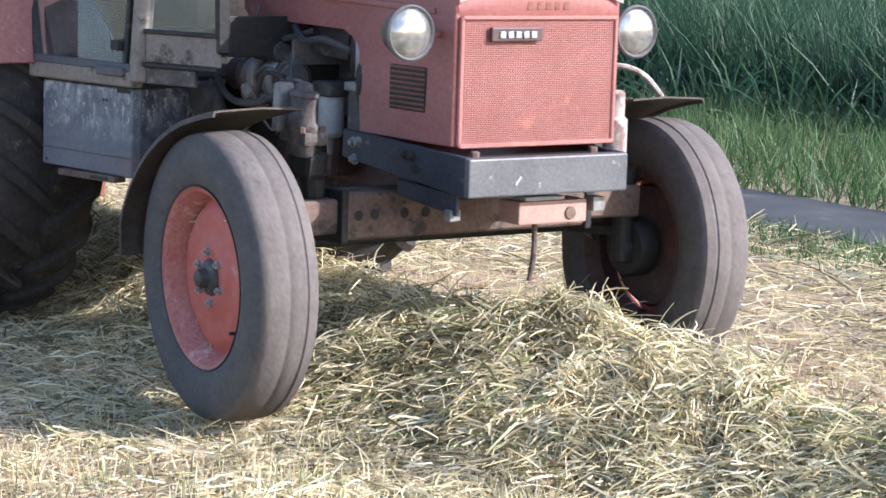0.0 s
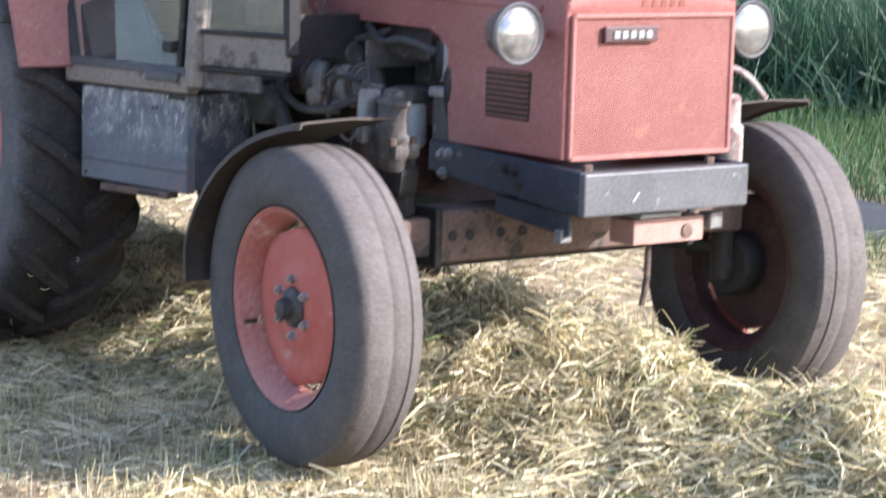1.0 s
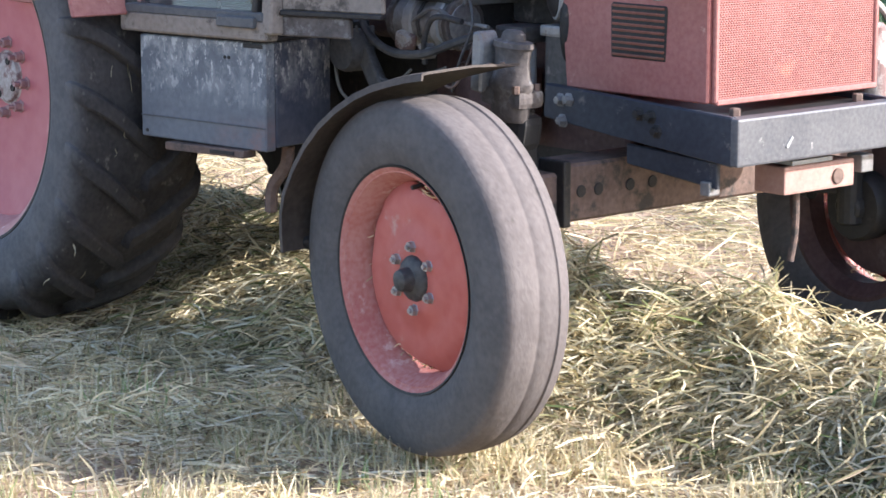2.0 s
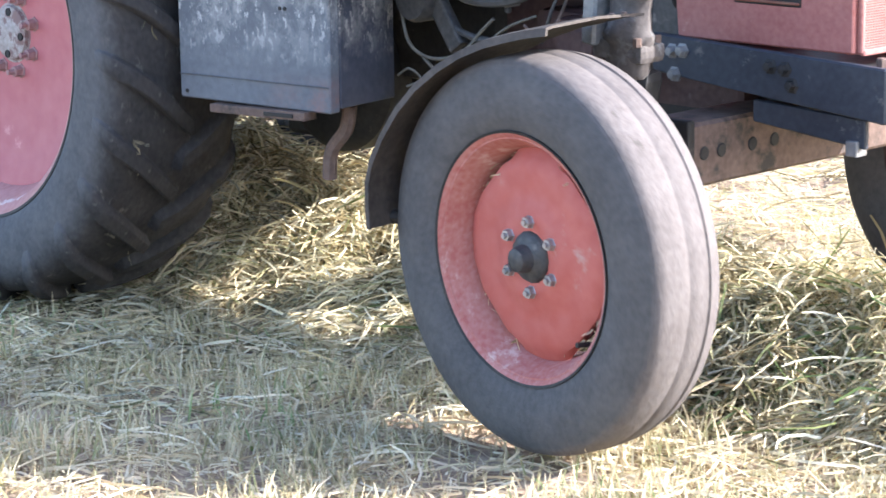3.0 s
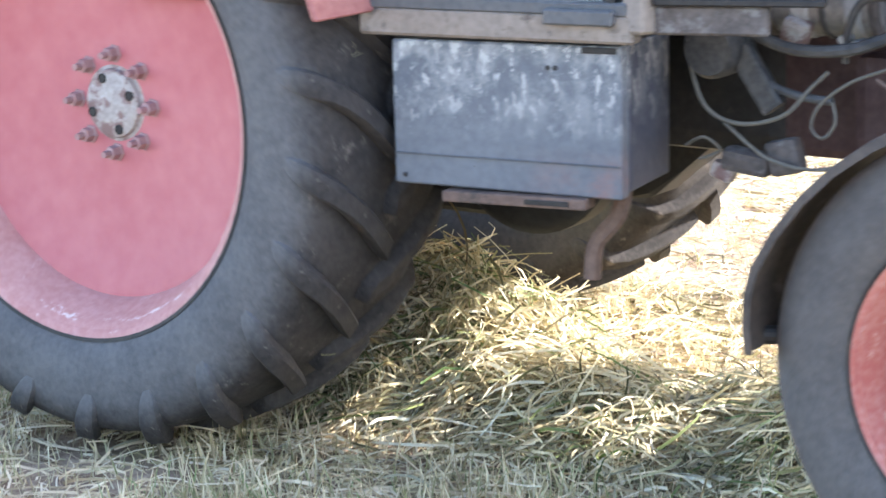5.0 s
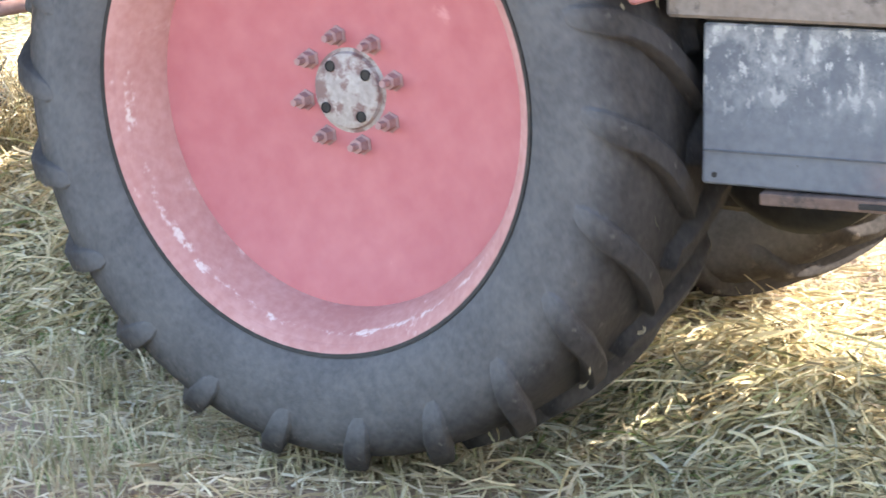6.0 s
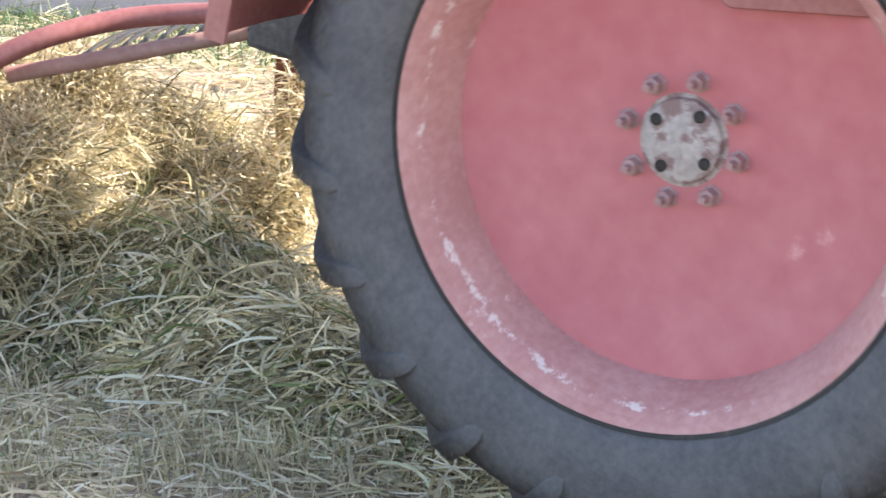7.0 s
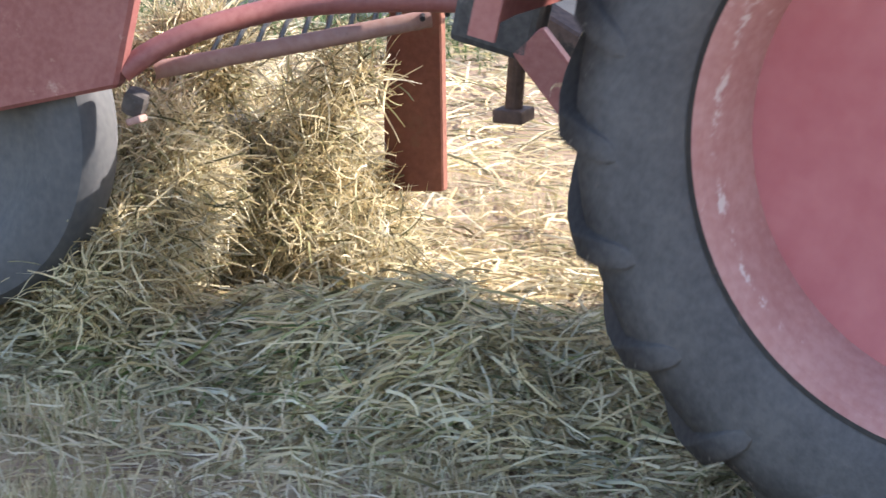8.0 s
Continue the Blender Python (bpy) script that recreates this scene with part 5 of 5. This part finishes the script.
def toolbox():
    t = part("toolbox", slab([(-0.238, -0.142), (0.238, -0.150), (0.238, 0.142), (-0.238, 0.142)], -0.02, 0.02, 0.004), BOXPAINT, tractor, "step box front, flaking blue-grey paint")
    t.matrix_basis = pose(0.995, -0.712, 0.790, 0, 0, 10.4)
    side = part("toolbox_side", slab([(-0.015, -0.142), (0.015, -0.142), (0.015, 0.142), (-0.015, 0.142)], 0.0, 0.22, 0.003), BOXSIDE, t, "flaking end of the step box, shade put into its dark paint")
    side.matrix_basis = pose(0.224, 0.021, 0)
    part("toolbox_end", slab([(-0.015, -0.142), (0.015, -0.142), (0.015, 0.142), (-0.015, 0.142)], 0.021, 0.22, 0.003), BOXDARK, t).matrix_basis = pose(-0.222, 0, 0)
    part("toolbox_top", box((0.474, 0.23, 0.010), (0, 0.105, 0.148), 0.003), BLACK, t)
    part("toolbox_floor", box((0.474, 0.20, 0.010), (0, 0.125, -0.136), 0.003), RUST, t)
    part("toolbox_seam", bar((-0.236, -0.022, -0.082), (0.236, -0.022, -0.086), 0.003, 0.003, 0), BOXDARK, t)
    for x, z in ((-0.215, -0.125), (0.09, 0.098), (0.105, 0.098)):
        part("box_hole", rod((x, -0.0225, z), (x, -0.018, z), 0.005), BLACK, t)
    part("dark_slot", box((0.07, 0.004, 0.012), (0.195, -0.0215, 0.134), 0.0015), BLACK, t)
    part("step_lip", box((0.30, 0.05, 0.022), (0.02, -0.012, -0.160), 0.004), RUST, t, "rusty step lip")
    part("lip_slot", box((0.09, 0.004, 0.010), (0.09, -0.0385, -0.160), 0.001), BLACK, t)
    part("box_stay", tube([(1.16, -0.56, 0.64), (1.145, -0.56, 0.58), (1.10, -0.57, 0.52), (1.09, -0.57, 0.45)], 0.018, 8), RUST, tractor, "bent rusty stay below the step box", True)


def rear_end():
    for s in (-1, 1):
        f = part("rear_mudguard", arc_sheet(0.0, REAR_Z, 0.86, 46, 170 if s < 0 else 96, 0.74 if s > 0 else -0.97, 0.98 if s > 0 else -0.52, 0.008, 0.05), RED, tractor, "broad faded red rear mudguard", True)
        a, b = sorted((s * 0.97, s * 0.60))
        part("mudguard_front", slab([(0.738, 0.985), (0.722, 0.985), (0.600, 1.345), (0.440, 1.64), (0.456, 1.648), (0.618, 1.352)], a, b, 0.004), RED, f, "sloping red front of the mudguard")
        if s < 0:
            part("mudguard_wall", slab([(0.10, 0.985), (0.70, 0.985), (0.445, 1.64), (-0.30, 1.66), (-0.45, 1.40)], s * 0.79 - 0.008, s * 0.79 + 0.008, 0.003), RED, f)
        part("lower_link", bar((-0.20, s * 0.32, 0.55), (-0.80, s * 0.38, 0.58), 0.03, 0.07, 0.006), RUSTRED, tractor, "rusty red lower lift arm")
        part("lift_rod", rod((-0.80, s * 0.38, 0.62), (-0.55, s * 0.30, 1.05), 0.018), ENGINE, tractor)
        part("stay_plate", bar((-0.76, s * 0.40, 0.55), (-0.97, s * 0.40, 0.79), 0.03, 0.08, 0.004), RED, tractor, "red angled link")
        part("link_clamp", box((0.17, 0.07, 0.15), (-1.03, s * 0.38, 0.835), 0.014, (0, 12, 0)), ENGINE, tractor, "grey cast link head")
    part("top_link", rod((-0.25, 0, 0.98), (-0.80, 0, 0.92), 0.022), ENGINE, tractor)
    part("hitch_frame", box((0.10, 0.30, 0.34), (-0.32, 0, 0.64), 0.02), BLACK, tractor)
    part("drawbar_pin", rod((-0.55, 0, 0.42), (-0.55, 0, 0.58), 0.02), STEEL, tractor)
    part("drawbar", bar((-0.30, 0, 0.48), (-0.60, 0, 0.48), 0.10, 0.05, 0.006), BLACK, tractor)


hood()
grille()
headlight(-0.448, 0)
headlight(0.41, 0)
front_frame()
front_axle()
front_mudguards()
engine()
cab()
toolbox()
rear_end()

# ---- towed baler ----
baler = tagged(new("hay_baler"), "red towed hay baler with pickup, grey wheel and guard tubes", "baler")


def towed_baler():
    part("side_panel", slab([(-1.812, 0.645), (-2.116, 0.568), (-3.60, 0.52), (-3.60, 1.60), (-2.00, 1.60), (-1.76, 0.85)], -0.49, -0.45, 0.008), RED, baler, "faded red sheet-metal side panel")
    part("far_panel", slab([(-2.62, 0.66), (-3.60, 0.60), (-3.60, 1.60), (-2.45, 1.60)], 1.20, 1.24, 0.008), RED, baler)
    part("chamber", box((1.0, 1.36, 0.95), (-3.2, 0.5, 1.15), 0.03), RUSTRED, baler)
    part("upper_guard_tube", tube([(-1.815, -0.46, 0.672), (-1.76, -0.42, 0.715), (-1.68, -0.35, 0.755), (-1.56, -0.22, 0.785), (-1.38, -0.12, 0.795), (-1.15, -0.08, 0.80)], 0.024, 12), RED, baler, "bent red guard tube", True)
    part("lower_guard_tube", tube([(-1.80, -0.36, 0.660), (-1.55, -0.20, 0.708), (-1.33, -0.05, 0.752)], 0.019, 12, None, 2), PRIMER, baler, "pale pinkish tube", True)
    for k in range(12):
        x = -1.90 + 0.055 * k
        z = 0.622 + (x + 1.90) * 0.235
        part("guard_tine", tube([(x + 0.08, -0.10, z + 0.02), (x - 0.06, 0.25, z + 0.03), (x - 0.12, 0.7, z + 0.02), (x - 0.16, 1.0, z - 0.02)], 0.006, 6, None, 3), BLACK, baler)
    part("stand_plate", slab([(-1.655, 0.185), (-1.665, 0.76), (-1.800, 0.76), (-1.800, 0.60), (-1.815, 0.45), (-1.815, 0.172)], 0.735, 0.765, 0.004), RUSTRED, baler, "rusty red parking stand plate")
    part("drawbar_beam", bar((-0.62, 0, 0.50), (-1.40, 0.10, 0.86), 0.08, 0.08, 0.006), RUST, baler)
    part("drawbar_rear", bar((-1.40, 0.10, 0.86), (-2.2, 0.45, 0.95), 0.10, 0.10, 0.006), ENGINE, baler)
    part("jack_foot", box((0.07, 0.08, 0.03), (-1.29, 0.30, 0.49), 0.006), RUST, baler)
    part("jack_leg", rod((-1.29, 0.30, 0.50), (-1.25, 0.25, 0.80), 0.02), RUST, baler)
    bracket = part("bracket", box((0.05, 0.05, 0.055), (-1.81, -0.42, 0.605), 0.018, (10, 20, 15)), CASTING, baler, "worn rusty bracket")
    part("bracket_lip", box((0.035, 0.03, 0.015), (-1.80, -0.435, 0.572), 0.005, (0, -18, 0)), PRIMER, bracket)
    reel = part("pickup_drum", lathe_y([(0, 0.02), (0.09, 0.02), (0.10, 0.04), (0.10, 0.62), (0, 0.62)], 24, None, Matrix.Translation((-2.22, 0, 0.30))), BLACK, baler)
    for k in range(5):
        for j in range(6):
            a = radians(60 * j + 11 * k)
            c, s = math.cos(a), math.sin(a)
            y = 0.08 + 0.12 * k
            part("pickup_tine", tube([(-2.22 + 0.09 * c, y, 0.30 + 0.09 * s), (-2.22 + 0.21 * c - 0.02 * s, y, 0.30 + 0.21 * s + 0.02 * c)], 0.004, 5, None, 1), STEEL, reel)


towed_baler()


def baler_wheel(y):
    w = part("baler_wheel", lathe_y([(0, -0.045), (0.10, -0.05), (0.22, -0.06), (0.255, -0.075), (0.265, -0.08), (0.265, 0.08), (0.25, 0.08), (0.0, -0.03)], 64), GALV, baler, "grey steel wheel", True)
    part("tyre", lathe_y([(0.258, -0.08), (0.29, -0.092), (0.34, -0.096), (0.380, -0.090), (0.396, -0.070), (0.402, -0.05), (0.403, -0.02), (0.402, 0.0), (0.396, 0.02), (0.380, 0.035), (0.29, 0.04), (0.258, 0.03)], 64), GALV, w, "smooth grey dusty tyre", True)
    return w


wheel_near, wheel_far = baler_wheel(-0.12), baler_wheel(1.2)


def hay_tuft(n, sx, sy, sz):
    """A loose bundle of hay about its own centre."""
    d = rnd.normal(0, 1, (n, 3))
    p = d / np.linalg.norm(d, axis=1)[:, None] * (rnd.random(n) ** 0.4)[:, None] * (1.75 * sx, 1.75 * sy, 1.75 * sz)
    ob = ribbons("hay_tuft", p, rnd.uniform(0, 6.28, n), rnd.normal(0.1, 0.6, n), rnd.uniform(0.04, 0.13, n), rnd.uniform(0.0026, 0.0056, n), rnd.normal(-0.1, 0.25, n), rnd.normal(0, 0.35, n), HAY, None, 3, 0.5)
    return tagged(ob, "loose bundle of yellow hay lifted by the pickup", "hay", "hay at the pickup", "stuff")


TUFTS = []
for k in range(54):
    if k < 30:
        # a ramp of hay climbing from the windrow to the pickup
        y = rnd.uniform(0.42, 1.05)
        u = rnd.uniform(-0.24, 0.24)
        at = (-2.12 - 0.53 * (y - 0.8) + u, y, rnd.uniform(0.0, 0.05 + 0.44 * (0.24 - u) / 0.48))
    elif k < 48:
        # hay hanging between the wheel and the pickup
        at = (rnd.uniform(-2.24, -2.04), rnd.uniform(-0.10, 0.34), rnd.uniform(0.04, 0.54))
    else:
        # shaded hay pushed up beside the wheel
        at = (rnd.uniform(-2.02, -1.86), rnd.uniform(-0.34, -0.06), rnd.uniform(0.05, 0.46))
    TUFTS.append((hay_tuft(1000 if k < 30 else 1500, 0.066, 0.08, 0.075), at, rnd.uniform(0, 6.28)))

# loose hay before the parking stand, drawn in by the pickup near the end
DRAWN = [(hay_tuft(420, 0.06, 0.06, 0.075), (-1.70 + 0.05 * k % 0.11, 0.45 + 0.04 * k, 0.10 + 0.095 * k), k) for k in range(5)]


# ---- movement ----
def motions():
    times = [0.25 * k for k in range(33)]
    front_roll, rear_roll = 0.42, 0.745
    walk(tractor, [(t, pose(travel(t), 0, 0)) for t in times])
    walk(baler, [(t, pose(travel(t), 0, 0)) for t in times])
    base = travel(3.0)
    for w, y in ((front_near, -FRONT_Y), (front_far, FRONT_Y)):
        flip = pose(0, 0, 0, 0, 0, 180) if y > 0 else Matrix()
        camber = CAMBER if y < 0 else -CAMBER
        walk(w, [(t, pose(WHEELBASE, y, FRONT_Z, camber, 0, STEER) @ pose(0, 0, 0, 0, math.degrees((travel(t) - base) / front_roll), 0) @ flip) for t in times])
    base = travel(6.5)
    for w, y in ((rear_near, -REAR_Y), (rear_far, REAR_Y + 0.10)):
        flip = pose(0, 0, 0, 0, 0, 180) if y > 0 else Matrix()
        walk(w, [(t, pose(0, y, REAR_Z) @ pose(0, 0, 0, 0, math.degrees((travel(t) - base) / rear_roll), 0) @ flip) for t in times])
    for w, y in ((wheel_near, -0.36), (wheel_far, 1.36)):
        walk(w, [(t, pose(-2.30 if y < 0 else -3.7, y, 0.515) @ pose(0, 0, 0, 0, math.degrees(travel(t) / 0.42), 0)) for t in times])
    for ob, (x, y, z), ph in TUFTS:
        walk(ob, [(t, pose(travel(t) + x + 0.03 * math.sin(2.3 * t + ph), y, z + 0.05 * math.sin(3.1 * t + ph), 12 * math.sin(2.0 * t + ph), 18 * math.sin(1.7 * t + ph), 0)) for t in times])
    for ob, (x, y, z), k in DRAWN:
        walk(ob, [(t, pose(travel(t) + x - 0.30 * min(max((t - 7.3 - 0.04 * k) / 0.7, 0), 1), y, z + 0.03 * math.sin(3 * t + k), 10 * math.sin(2 * t + k), 15 * math.sin(1.7 * t + k), 0)) for t in times])


motions()
